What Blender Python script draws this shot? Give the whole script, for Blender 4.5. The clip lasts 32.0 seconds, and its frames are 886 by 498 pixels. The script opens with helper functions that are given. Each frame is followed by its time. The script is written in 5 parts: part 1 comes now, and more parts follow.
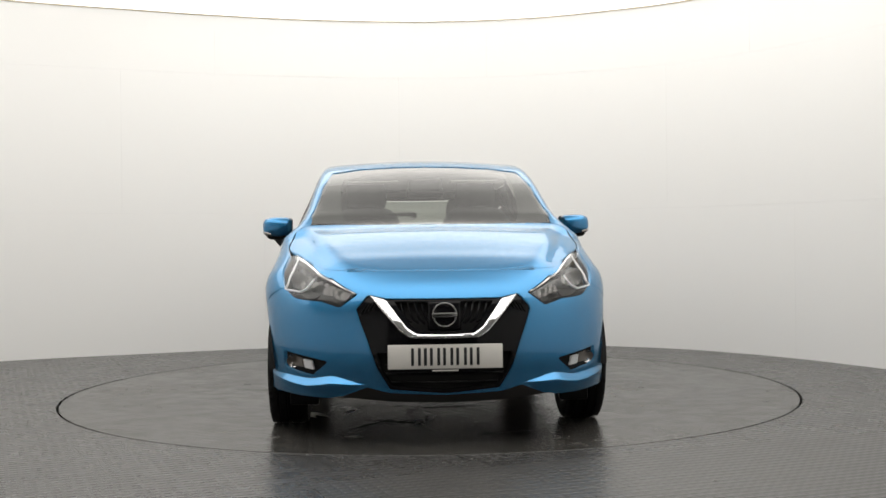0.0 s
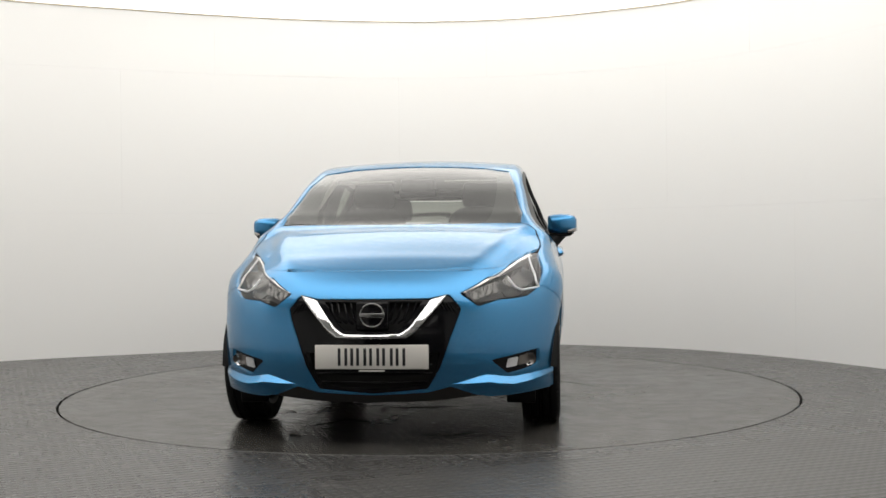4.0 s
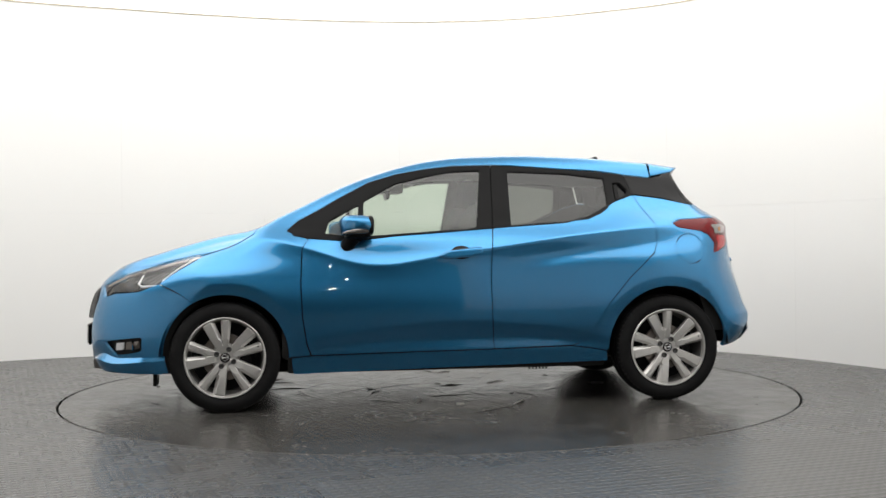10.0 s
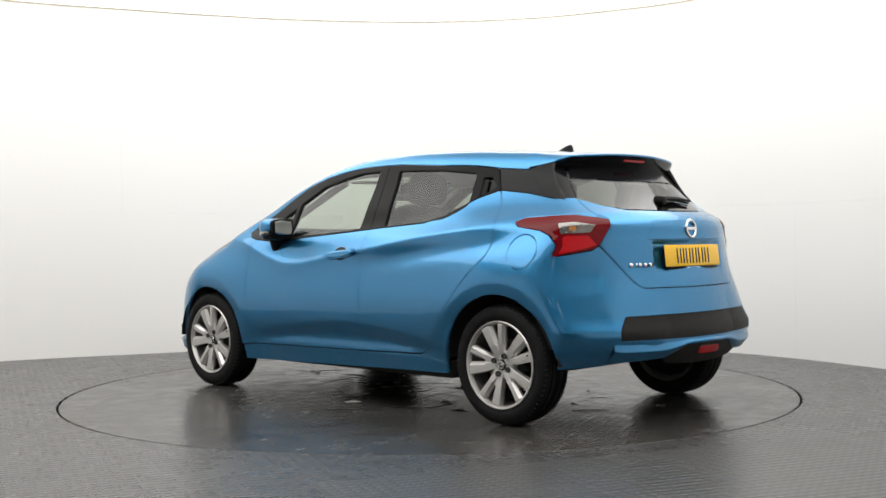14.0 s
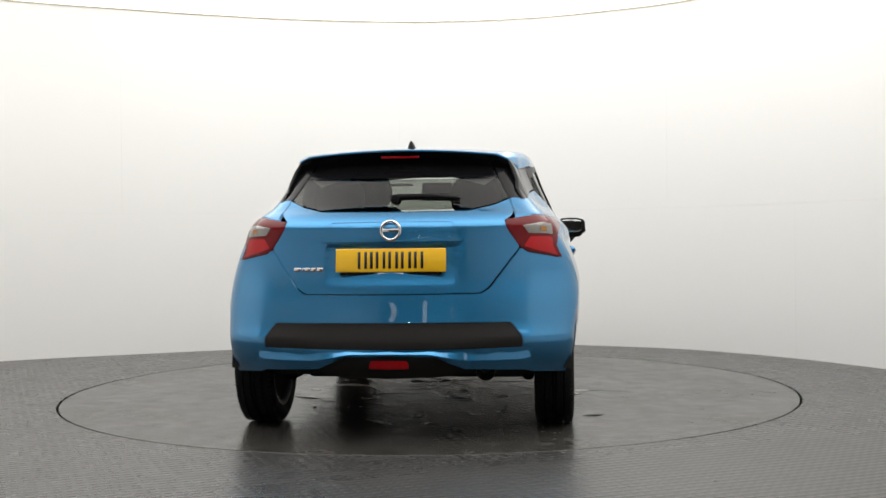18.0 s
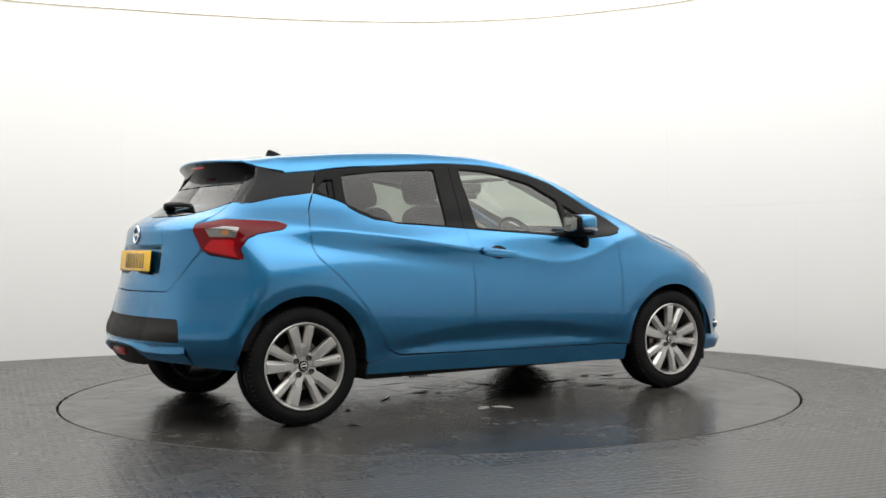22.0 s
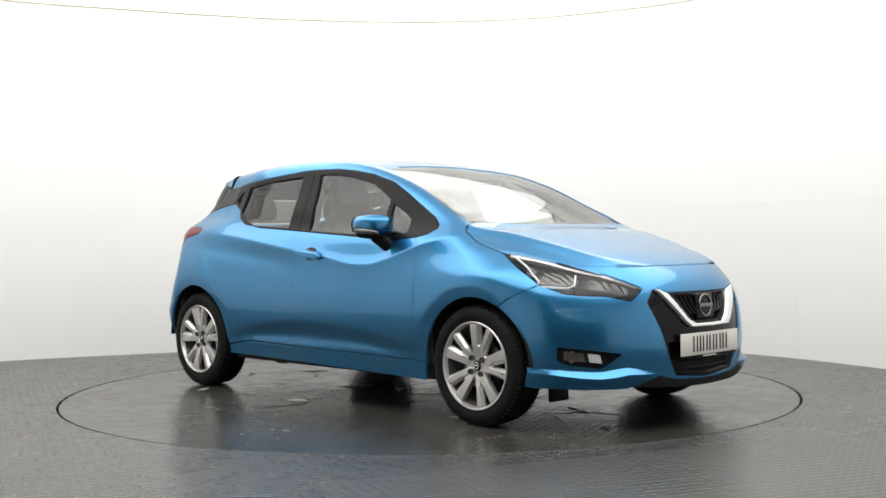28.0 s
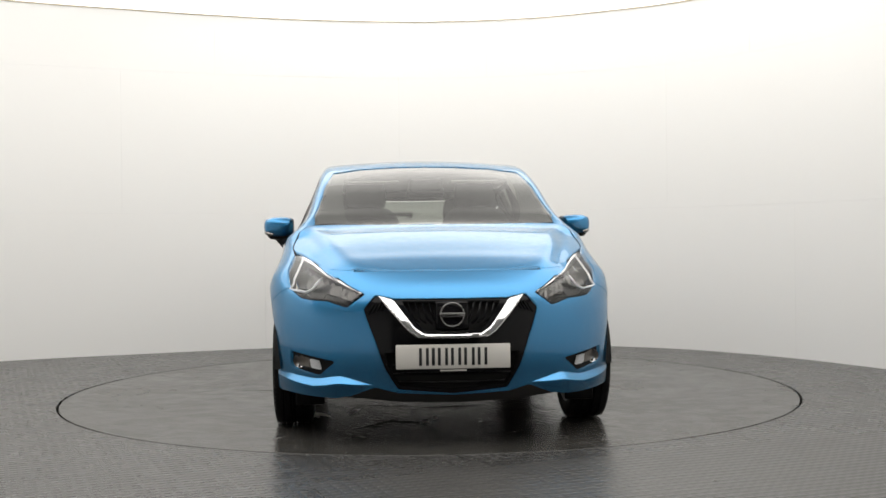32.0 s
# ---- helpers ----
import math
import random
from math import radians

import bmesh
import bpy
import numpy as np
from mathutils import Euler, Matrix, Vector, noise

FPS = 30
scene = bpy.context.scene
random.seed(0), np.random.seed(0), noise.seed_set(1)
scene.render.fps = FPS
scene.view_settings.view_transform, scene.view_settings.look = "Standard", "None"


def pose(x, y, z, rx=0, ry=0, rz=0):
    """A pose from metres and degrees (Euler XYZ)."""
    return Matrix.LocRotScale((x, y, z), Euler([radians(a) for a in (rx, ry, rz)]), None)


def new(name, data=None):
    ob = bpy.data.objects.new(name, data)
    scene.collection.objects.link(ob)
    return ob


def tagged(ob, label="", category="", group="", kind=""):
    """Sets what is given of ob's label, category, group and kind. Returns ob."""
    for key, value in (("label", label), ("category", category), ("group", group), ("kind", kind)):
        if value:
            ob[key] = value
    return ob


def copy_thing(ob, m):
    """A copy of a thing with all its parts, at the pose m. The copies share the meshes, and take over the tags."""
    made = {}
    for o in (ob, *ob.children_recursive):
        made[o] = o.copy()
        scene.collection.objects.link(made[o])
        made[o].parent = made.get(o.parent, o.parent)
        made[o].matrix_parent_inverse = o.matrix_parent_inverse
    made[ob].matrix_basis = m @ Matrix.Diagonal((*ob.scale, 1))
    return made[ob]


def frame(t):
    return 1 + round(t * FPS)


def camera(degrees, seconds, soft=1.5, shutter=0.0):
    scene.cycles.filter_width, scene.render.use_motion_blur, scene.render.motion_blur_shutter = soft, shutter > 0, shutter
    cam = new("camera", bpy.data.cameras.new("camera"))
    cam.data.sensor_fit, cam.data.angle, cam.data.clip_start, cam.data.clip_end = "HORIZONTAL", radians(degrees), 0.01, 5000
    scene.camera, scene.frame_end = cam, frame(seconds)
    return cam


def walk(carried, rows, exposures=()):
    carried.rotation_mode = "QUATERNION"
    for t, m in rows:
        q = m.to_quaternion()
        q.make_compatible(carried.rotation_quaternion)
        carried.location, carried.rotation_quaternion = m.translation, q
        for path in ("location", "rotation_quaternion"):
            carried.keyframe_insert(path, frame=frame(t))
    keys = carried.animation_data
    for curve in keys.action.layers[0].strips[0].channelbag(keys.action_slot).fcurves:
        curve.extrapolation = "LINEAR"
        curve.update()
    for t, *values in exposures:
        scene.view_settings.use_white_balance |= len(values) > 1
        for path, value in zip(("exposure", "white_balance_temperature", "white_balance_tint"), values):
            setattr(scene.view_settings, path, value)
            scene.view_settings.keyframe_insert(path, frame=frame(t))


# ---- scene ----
cam = camera(42.98, 32.0)
VIEW = pose(0, -7.139, 0.930, 0, 0, -0.707) @ pose(0, 0, 0, 90 - 0.369) @ pose(0, 0, 0, 0, 0, -0.628)
walk(cam, [(0.0, VIEW), (32.0, VIEW)], [(0.0, 0.16, 6640, 10), (3.0, 0.16, 6640, 10), (5.5, 0.16, 6600, 10), (7.0, 0.24, 6540, 10), (10.0, 0.45, 6510, 10), (12.0, 0.53, 6510, 10), (13.5, 0.49, 6510, 10), (17.0, 0.31, 6570, 10), (19.0, 0.29, 6570, 10), (22.5, 0.43, 6500, 10), (24.5, 0.64, 6470, 10), (28.0, 0.58, 6470, 10), (30.0, 0.38, 6510, 10), (32.0, 0.22, 6620, 10)])

# ---- light: one luminous round ceiling over the booth, dim hall behind the camera ----
world = bpy.data.worlds.new("hall")
world.use_nodes = True
world.node_tree.nodes["Background"].inputs[0].default_value = (0.9, 0.95, 1.0, 1)
world.node_tree.nodes["Background"].inputs[1].default_value = 0.02
scene.world = world
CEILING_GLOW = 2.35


# ---- small helpers ----
def curve(xs, ys):
    """A smooth function through the points (cubic Hermite), straight beyond its ends."""
    xs, ys = np.array(xs, float), np.array(ys, float)
    d = np.diff(ys) / np.diff(xs)
    m = np.empty(len(xs))
    m[0], m[-1] = d[0], d[-1]
    h = np.diff(xs)
    m[1:-1] = (d[:-1] * h[1:] + d[1:] * h[:-1]) / (h[1:] + h[:-1])

    def f(x):
        x = np.asarray(x, float)
        i = np.clip(np.searchsorted(xs, x) - 1, 0, len(xs) - 2)
        w = xs[i + 1] - xs[i]
        s = np.clip((x - xs[i]) / w, 0, 1)
        a = (1 + 2 * s) * (1 - s) ** 2 * ys[i] + s * s * (3 - 2 * s) * ys[i + 1]
        a = a + (s * (1 - s) ** 2 * m[i] - s * s * (1 - s) * m[i + 1]) * w
        return a + np.minimum(x - xs[0], 0) * m[0] + np.maximum(x - xs[-1], 0) * m[-1]
    return f


def smax(a, b, k):
    h = np.maximum(k - np.abs(a - b), 0) / k
    return np.maximum(a, b) + h * h * k / 4


# ---- materials ----
def material(name, colour, rough=0.5, metal=0.0, **more):
    m = bpy.data.materials.new(name)
    m.use_nodes = True
    b = m.node_tree.nodes["Principled BSDF"]
    b.inputs["Base Color"].default_value = (*colour, 1)
    b.inputs["Roughness"].default_value = rough
    b.inputs["Metallic"].default_value = metal
    for key, value in more.items():
        b.inputs[key.replace("_", " ")].default_value = value
    return m


def add_bump(m, scale, strength, distance, detail=3.0, rough=None, tint=None):
    """Fine relief from noise; rough=(low, high) varies the gloss, tint=(dark, light) the colour."""
    nt = m.node_tree
    b = nt.nodes["Principled BSDF"]
    tc = nt.nodes.new("ShaderNodeTexCoord")
    n = nt.nodes.new("ShaderNodeTexNoise")
    n.inputs["Scale"].default_value, n.inputs["Detail"].default_value = scale, detail
    nt.links.new(tc.outputs["Object"], n.inputs["Vector"])
    if strength:
        bp = nt.nodes.new("ShaderNodeBump")
        bp.inputs["Strength"].default_value, bp.inputs["Distance"].default_value = strength, distance
        nt.links.new(n.outputs["Fac"], bp.inputs["Height"])
        nt.links.new(bp.outputs["Normal"], b.inputs["Normal"])
    n2 = nt.nodes.new("ShaderNodeTexNoise")
    n2.inputs["Scale"].default_value, n2.inputs["Detail"].default_value = scale / 12, 4.0
    nt.links.new(tc.outputs["Object"], n2.inputs["Vector"])
    if rough:
        r = nt.nodes.new("ShaderNodeMapRange")
        r.inputs["From Min"].default_value, r.inputs["From Max"].default_value = 0.3, 0.7
        r.inputs["To Min"].default_value, r.inputs["To Max"].default_value = rough
        nt.links.new(n2.outputs["Fac"], r.inputs["Value"])
        nt.links.new(r.outputs["Result"], b.inputs["Roughness"])
    if tint:
        c = nt.nodes.new("ShaderNodeMix")
        c.data_type = "RGBA"
        c.inputs[6].default_value, c.inputs[7].default_value = (*tint[0], 1), (*tint[1], 1)
        nt.links.new(n2.outputs["Fac"], c.inputs[0])
        nt.links.new(c.outputs[2], b.inputs["Base Color"])
    return m


def flake(m):
    """Fine metallic sparkle and a slight unevenness of the base coat."""
    nt = m.node_tree
    b = nt.nodes["Principled BSDF"]
    tc = nt.nodes.new("ShaderNodeTexCoord")
    n = nt.nodes.new("ShaderNodeTexNoise")
    n.inputs["Scale"].default_value, n.inputs["Detail"].default_value = 900.0, 1.0
    nt.links.new(tc.outputs["Object"], n.inputs["Vector"])
    r = nt.nodes.new("ShaderNodeMapRange")
    r.inputs["To Min"].default_value, r.inputs["To Max"].default_value = .22, .34
    nt.links.new(n.outputs["Fac"], r.inputs["Value"])
    nt.links.new(r.outputs[0], b.inputs["Roughness"])


def glass_material(name, clear, colour, ior=1.5):
    """Thin tinted pane: sees straight through, with a fresnel gloss."""
    m = bpy.data.materials.new(name)
    m.use_nodes = True
    nt = m.node_tree
    nt.nodes.clear()
    out = nt.nodes.new("ShaderNodeOutputMaterial")
    mix = nt.nodes.new("ShaderNodeMixShader")
    tr = nt.nodes.new("ShaderNodeBsdfTransparent")
    tr.inputs["Color"].default_value = (*[clear * c for c in colour], 1)
    gl = nt.nodes.new("ShaderNodeBsdfGlossy")
    gl.inputs["Roughness"].default_value = 0.01
    lw = nt.nodes.new("ShaderNodeLayerWeight")
    lw.inputs["Blend"].default_value = 0.5
    pw = nt.nodes.new("ShaderNodeMath")
    pw.operation = "POWER"
    pw.inputs[1].default_value = 5.0
    fr = nt.nodes.new("ShaderNodeMapRange")
    fr.inputs["To Min"].default_value = 1.5 * ((ior - 1) / (ior + 1)) ** 2
    nt.links.new(lw.outputs["Facing"], pw.inputs[0])
    nt.links.new(pw.outputs[0], fr.inputs["Value"])
    nt.links.new(fr.outputs[0], mix.inputs[0])
    nt.links.new(tr.outputs[0], mix.inputs[1])
    nt.links.new(gl.outputs[0], mix.inputs[2])
    nt.links.new(mix.outputs[0], out.inputs[0])
    return m


def emitter(name, colour, strength):
    m = bpy.data.materials.new(name)
    m.use_nodes = True
    nt = m.node_tree
    nt.nodes.clear()
    out = nt.nodes.new("ShaderNodeOutputMaterial")
    e = nt.nodes.new("ShaderNodeEmission")
    e.inputs[0].default_value, e.inputs[1].default_value = (*colour, 1), strength
    nt.links.new(e.outputs[0], out.inputs[0])
    return m


PAINT = material("blue metallic paint", (0.030, 0.208, 0.430), 0.28, 0.94, Coat_Weight=1.0, Coat_Roughness=0.012, Coat_IOR=1.5, Specular_Tint=(0.30, 0.50, 0.62, 1.0))
flake(PAINT)
BLACK_GLOSS = material("gloss black plastic", (0.005, 0.005, 0.006), 0.10, Specular_IOR_Level=0.2)
BLACK_SATIN = material("satin black trim", (0.008, 0.008, 0.0085), 0.34, Specular_IOR_Level=0.10)
BLACK_GRAIN = add_bump(material("grained black plastic", (0.010, 0.0095, 0.009), 0.6, Specular_IOR_Level=0.2), 400, 0.3, 0.001, rough=(0.55, 0.62))
DARK = material("dark underside", (0.008, 0.008, 0.008), 0.85)
RUBBER = add_bump(material("tyre rubber", (0.007, 0.007, 0.0075), 0.7, Specular_IOR_Level=0.16), 120, 0.15, 0.002, rough=(0.55, 0.8))
CHROME = material("chrome", (0.82, 0.82, 0.83), 0.06, 1.0)
SILVER = add_bump(material("silver alloy paint", (0.58, 0.57, 0.555), 0.34, 0.75), 300, 0.03, 0.0005, rough=(0.28, 0.40))
# silver alloy darkened in its colour for the shade inside the rim
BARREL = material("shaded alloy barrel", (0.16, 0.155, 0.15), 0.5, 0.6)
SMOKED = material("smoked chrome", (0.20, 0.20, 0.20), 0.22, 1.0)
STEEL = add_bump(material("brake steel", (0.3, 0.29, 0.28), 0.4, 1.0), 200, 0.05, 0.001, rough=(0.3, 0.5), tint=((0.16, 0.13, 0.11), (0.34, 0.32, 0.30)))
GLASS = glass_material("clear window glass", 0.76, (0.90, 1.0, 0.89), 1.6)
SCREEN = glass_material("windscreen glass", 0.76, (0.95, 1.0, 0.93), 1.85)
NUT = material("dark wheel nut", (0.10, 0.10, 0.10), 0.35, 0.8)
TINT = glass_material("tinted window glass", 0.36, (0.94, 1.0, 0.92), 1.5)
LENS = glass_material("clear lamp lens", 0.93, (1, 1, 1), 1.4)
RED_LENS = add_bump(material("red lamp lens", (0.42, 0.004, 0.008), 0.08, Specular_IOR_Level=0.35), 160, 0.25, 0.002, 0.0)
FABRIC = add_bump(material("dark seat fabric", (0.026, 0.026, 0.028), 0.9), 80, 0.2, 0.001)
LINING = add_bump(material("grey roof lining", (0.36, 0.35, 0.33), 0.9), 60, 0.1, 0.001)
DASH = add_bump(material("dashboard plastic", (0.025, 0.025, 0.027), 0.65), 500, 0.2, 0.001)
PLATE_WHITE = material("white plate acrylic", (0.72, 0.70, 0.66), 0.25)
PLATE_YELLOW = material("yellow plate acrylic", (0.85, 0.50, 0.02), 0.25)
INK = material("plate ink", (0.01, 0.01, 0.012), 0.35)
WALL_PAINT = add_bump(material("white wall paint", (0.84, 0.835, 0.82), 0.75), 60, 0.05, 0.002, rough=(0.65, 0.85))
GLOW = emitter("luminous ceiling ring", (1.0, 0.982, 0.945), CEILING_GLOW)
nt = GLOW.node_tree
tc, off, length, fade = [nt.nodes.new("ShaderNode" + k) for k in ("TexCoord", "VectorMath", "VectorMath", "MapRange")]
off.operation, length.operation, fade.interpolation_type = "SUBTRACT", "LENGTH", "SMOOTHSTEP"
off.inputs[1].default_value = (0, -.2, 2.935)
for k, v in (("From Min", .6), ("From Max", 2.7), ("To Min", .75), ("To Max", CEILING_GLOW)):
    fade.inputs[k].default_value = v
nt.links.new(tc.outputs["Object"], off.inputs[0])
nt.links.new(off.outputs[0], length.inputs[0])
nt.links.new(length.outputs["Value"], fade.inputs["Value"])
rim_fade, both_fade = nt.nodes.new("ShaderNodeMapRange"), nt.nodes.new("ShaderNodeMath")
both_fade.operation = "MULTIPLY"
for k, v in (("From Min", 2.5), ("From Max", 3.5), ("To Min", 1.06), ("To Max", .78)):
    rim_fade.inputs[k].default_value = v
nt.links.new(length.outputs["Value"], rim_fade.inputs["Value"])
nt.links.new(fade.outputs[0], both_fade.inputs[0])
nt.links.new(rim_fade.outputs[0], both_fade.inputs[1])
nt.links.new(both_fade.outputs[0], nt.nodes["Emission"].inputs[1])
# glow of the added fill panels in the hall
PANEL = emitter("hall fill panel", (1.0, 0.98, 0.95), 1.8)
DRL = material("white light guide", (0.85, 0.86, 0.88), 0.15, 0.0, Coat_Weight=1.0)
DARK_RED = material("dark red lamp shell", (0.13, 0.0025, 0.005), 0.05, Specular_IOR_Level=0.25)
SMOKE = add_bump(material("clear lamp chamber", (0.22, 0.21, 0.20), 0.16, 0.8, Coat_Weight=1.0), 70, 0.25, 0.006, 0.0)
AMBER = material("amber bulb", (0.40, 0.17, 0.05), 0.2)
MIRROR = material("mirror glass", (0.66, 0.69, 0.67), 0.02, 1.0)
STRIP = material("satin lamp strip", (0.72, 0.72, 0.71), 0.22, 0.9)
LAMP_GREY = material("fluted lamp reflector", (0.13, 0.127, 0.124), 0.18, 1.0)
nt = LAMP_GREY.node_tree
tc, wave, bp = [nt.nodes.new("ShaderNode" + k) for k in ("TexCoord", "TexWave", "Bump")]
wave.inputs["Scale"].default_value, wave.inputs["Distortion"].default_value = 11.0, 5.0
bp.inputs["Strength"].default_value, bp.inputs["Distance"].default_value = .55, .010
nt.links.new(tc.outputs["Object"], wave.inputs["Vector"])
nt.links.new(wave.outputs["Fac"], bp.inputs["Height"])
nt.links.new(bp.outputs[0], nt.nodes["Principled BSDF"].inputs["Normal"])
WALL_GAP = material("board joint", (0.60, 0.59, 0.57), 0.9)
EDGE = material("cream edge profile", (0.78, 0.68, 0.52), 0.6)
SPOT_GLOW = emitter("spotlight face", (1.0, 0.96, 0.9), 110.0)
FILM = material("dark curled film", (0.03, 0.03, 0.03), 0.25)
FILM_PALE = material("pale torn film", (0.35, 0.34, 0.32), 0.3)


def tread(name, colour, worn, rough, relief):
    """Steel or rubber tread plate: rows of small raised lozenges, alternately turned, with wear and dust."""
    m = material(name, colour, .4, Specular_IOR_Level=.28)
    nt = m.node_tree
    b = nt.nodes["Principled BSDF"]
    tc = nt.nodes.new("ShaderNodeTexCoord")
    mp = nt.nodes.new("ShaderNodeMapping")
    mp.vector_type = "POINT"
    mp.inputs["Rotation"].default_value = (0, 0, radians(-21))
    mp.inputs["Scale"].default_value = (1 / .048, 1 / .047, 1)
    nt.links.new(tc.outputs["Object"], mp.inputs[0])
    sep = nt.nodes.new("ShaderNodeSeparateXYZ")
    nt.links.new(mp.outputs[0], sep.inputs[0])
    add = nt.nodes.new("ShaderNodeMath")
    add.operation = "MULTIPLY"
    for k, (lo, hi) in enumerate(((.30, .38), (.12, .34))):
        last = sep.outputs[k]
        for op, val in (("FRACT", 0), ("SUBTRACT", .5), ("ABSOLUTE", 0)):
            mth = nt.nodes.new("ShaderNodeMath")
            mth.operation = op
            mth.inputs[1].default_value = val
            nt.links.new(last, mth.inputs[0])
            last = mth.outputs[0]
        ramp = nt.nodes.new("ShaderNodeMapRange")
        ramp.interpolation_type = "SMOOTHSTEP"
        for key, v in (("From Min", lo), ("From Max", hi), ("To Min", 1.0), ("To Max", 0.0)):
            ramp.inputs[key].default_value = v
        nt.links.new(last, ramp.inputs["Value"])
        nt.links.new(ramp.outputs[0], add.inputs[k])
    bp = nt.nodes.new("ShaderNodeBump")
    bp.inputs["Strength"].default_value, bp.inputs["Distance"].default_value = relief, .004
    nt.links.new(add.outputs[0], bp.inputs["Height"])
    nt.links.new(bp.outputs[0], b.inputs["Normal"])
    cols = []
    for sc in (1.3, 9.0):
        n = nt.nodes.new("ShaderNodeTexNoise")
        n.inputs["Scale"].default_value, n.inputs["Detail"].default_value, n.inputs["Roughness"].default_value = sc, 6.0, .6
        nt.links.new(tc.outputs["Object"], n.inputs["Vector"])
        cols.append(n)
    mx = nt.nodes.new("ShaderNodeMath")
    mx.operation = "MULTIPLY_ADD"
    mx.inputs[1].default_value = .5
    half = nt.nodes.new("ShaderNodeMath")
    half.operation = "MULTIPLY"
    half.inputs[1].default_value = .5
    nt.links.new(cols[1].outputs[0], half.inputs[0])
    nt.links.new(cols[0].outputs[0], mx.inputs[0])
    nt.links.new(half.outputs[0], mx.inputs[2])
    c = nt.nodes.new("ShaderNodeMix")
    c.data_type = "RGBA"
    c.inputs[6].default_value, c.inputs[7].default_value = (*colour, 1), (*worn, 1)
    rr = nt.nodes.new("ShaderNodeMapRange")
    rr.inputs["From Min"].default_value, rr.inputs["From Max"].default_value = .35, .65
    nt.links.new(mx.outputs[0], rr.inputs["Value"])
    nt.links.new(rr.outputs[0], c.inputs[0])
    wear = nt.nodes.new("ShaderNodeMix")
    wear.data_type = "RGBA"
    wear.blend_type = "MULTIPLY"
    wear.inputs[7].default_value = (1.3, 1.3, 1.3, 1)
    nt.links.new(add.outputs[0], wear.inputs[0])
    nt.links.new(c.outputs[2], wear.inputs[6])
    nt.links.new(wear.outputs[2], b.inputs["Base Color"])
    r2 = nt.nodes.new("ShaderNodeMapRange")
    r2.inputs["From Min"].default_value, r2.inputs["From Max"].default_value = .35, .65
    r2.inputs["To Min"].default_value, r2.inputs["To Max"].default_value = rough
    nt.links.new(mx.outputs[0], r2.inputs["Value"])
    nt.links.new(r2.outputs[0], b.inputs["Roughness"])
    return m


FLOOR = tread("grey tread floor", (.040, .0395, .039), (.061, .0595, .058), (.22, .32), .6)
DECK = tread("worn turntable deck", (.024, .023, .0212), (.058, .055, .051), (.15, .30), .12)
FLOOR_SHEET = tread("pale tread sheet", (.050, .049, .0475), (.068, .0665, .0645), (.27, .36), .6)
HALL = material("hall wall", (0.14, 0.14, 0.135), 0.8)


# ---- mesh helpers ----
def mesh_of(name, verts, faces, normals=None, mat=None, smooth=True):
    me = bpy.data.meshes.new(name)
    me.from_pydata([tuple(v) for v in verts], [], faces)
    me.materials.append(mat)
    if smooth:
        me.polygons.foreach_set("use_smooth", [True] * len(me.polygons))
    if normals is not None:
        me.normals_split_custom_set_from_vertices([tuple(n) for n in normals])
    me.update()
    return me


def mesh_of_bm(bm, name, mat):
    me = bpy.data.meshes.new(name)
    bm.to_mesh(me)
    bm.free()
    me.materials.append(mat)
    return me


def part(name, data, mat=None, parent=None, label=""):
    """Links a mesh or bmesh as one object under a thing or a part."""
    if isinstance(data, bmesh.types.BMesh):
        me = bpy.data.meshes.new(name)
        data.to_mesh(me)
        data.free()
        me.materials.append(mat)
        data = me
    ob = new(name, data)
    if parent is not None:
        ob.parent = parent
    return tagged(ob, label)


def smooth_all(bm, angle=40):
    for f in bm.faces:
        f.smooth = True
    for e in bm.edges:
        if len(e.link_faces) == 2 and e.calc_face_angle(0) > radians(angle):
            e.smooth = False
    return bm


def box(x0, y0, z0, x1, y1, z1, bevel=0.0, seg=2, bm=None):
    own = bmesh.new()
    bmesh.ops.create_cube(own, size=1, matrix=Matrix.Translation(((x0 + x1) / 2, (y0 + y1) / 2, (z0 + z1) / 2)) @ Matrix.Diagonal((x1 - x0, y1 - y0, z1 - z0, 1)))
    if bevel:
        bmesh.ops.bevel(own, geom=own.edges[:], offset=bevel, segments=seg, affect="EDGES", profile=0.5)
        smooth_all(own, 50)
    if bm is None:
        return own
    join(bm, own)
    return bm


def join(bm, other, m=None):
    if m is not None:
        bmesh.ops.transform(other, matrix=m, verts=other.verts[:])
    me = bpy.data.meshes.new("t")
    other.to_mesh(me)
    other.free()
    bm.from_mesh(me)
    bpy.data.meshes.remove(me)
    return bm


def lathe(profile, n=64, axis="x", closed=False):
    """A turned form: profile rows of (radius, along) about an axis."""
    bm = bmesh.new()
    rings = []
    for r, a in profile:
        ring = []
        for i in range(n):
            c, s = math.cos(2 * math.pi * i / n), math.sin(2 * math.pi * i / n)
            ring.append(bm.verts.new((a, r * c, r * s) if axis == "x" else (r * c, a, r * s) if axis == "y" else (r * c, r * s, a)))
        rings.append(ring)
    pairs = list(zip(rings, rings[1:])) + ([(rings[-1], rings[0])] if closed else [])
    for p, q in pairs:
        for i in range(n):
            j = (i + 1) % n
            bm.faces.new((p[i], p[j], q[j], q[i]))
    bmesh.ops.recalc_face_normals(bm, faces=bm.faces[:])
    return smooth_all(bm, 35)


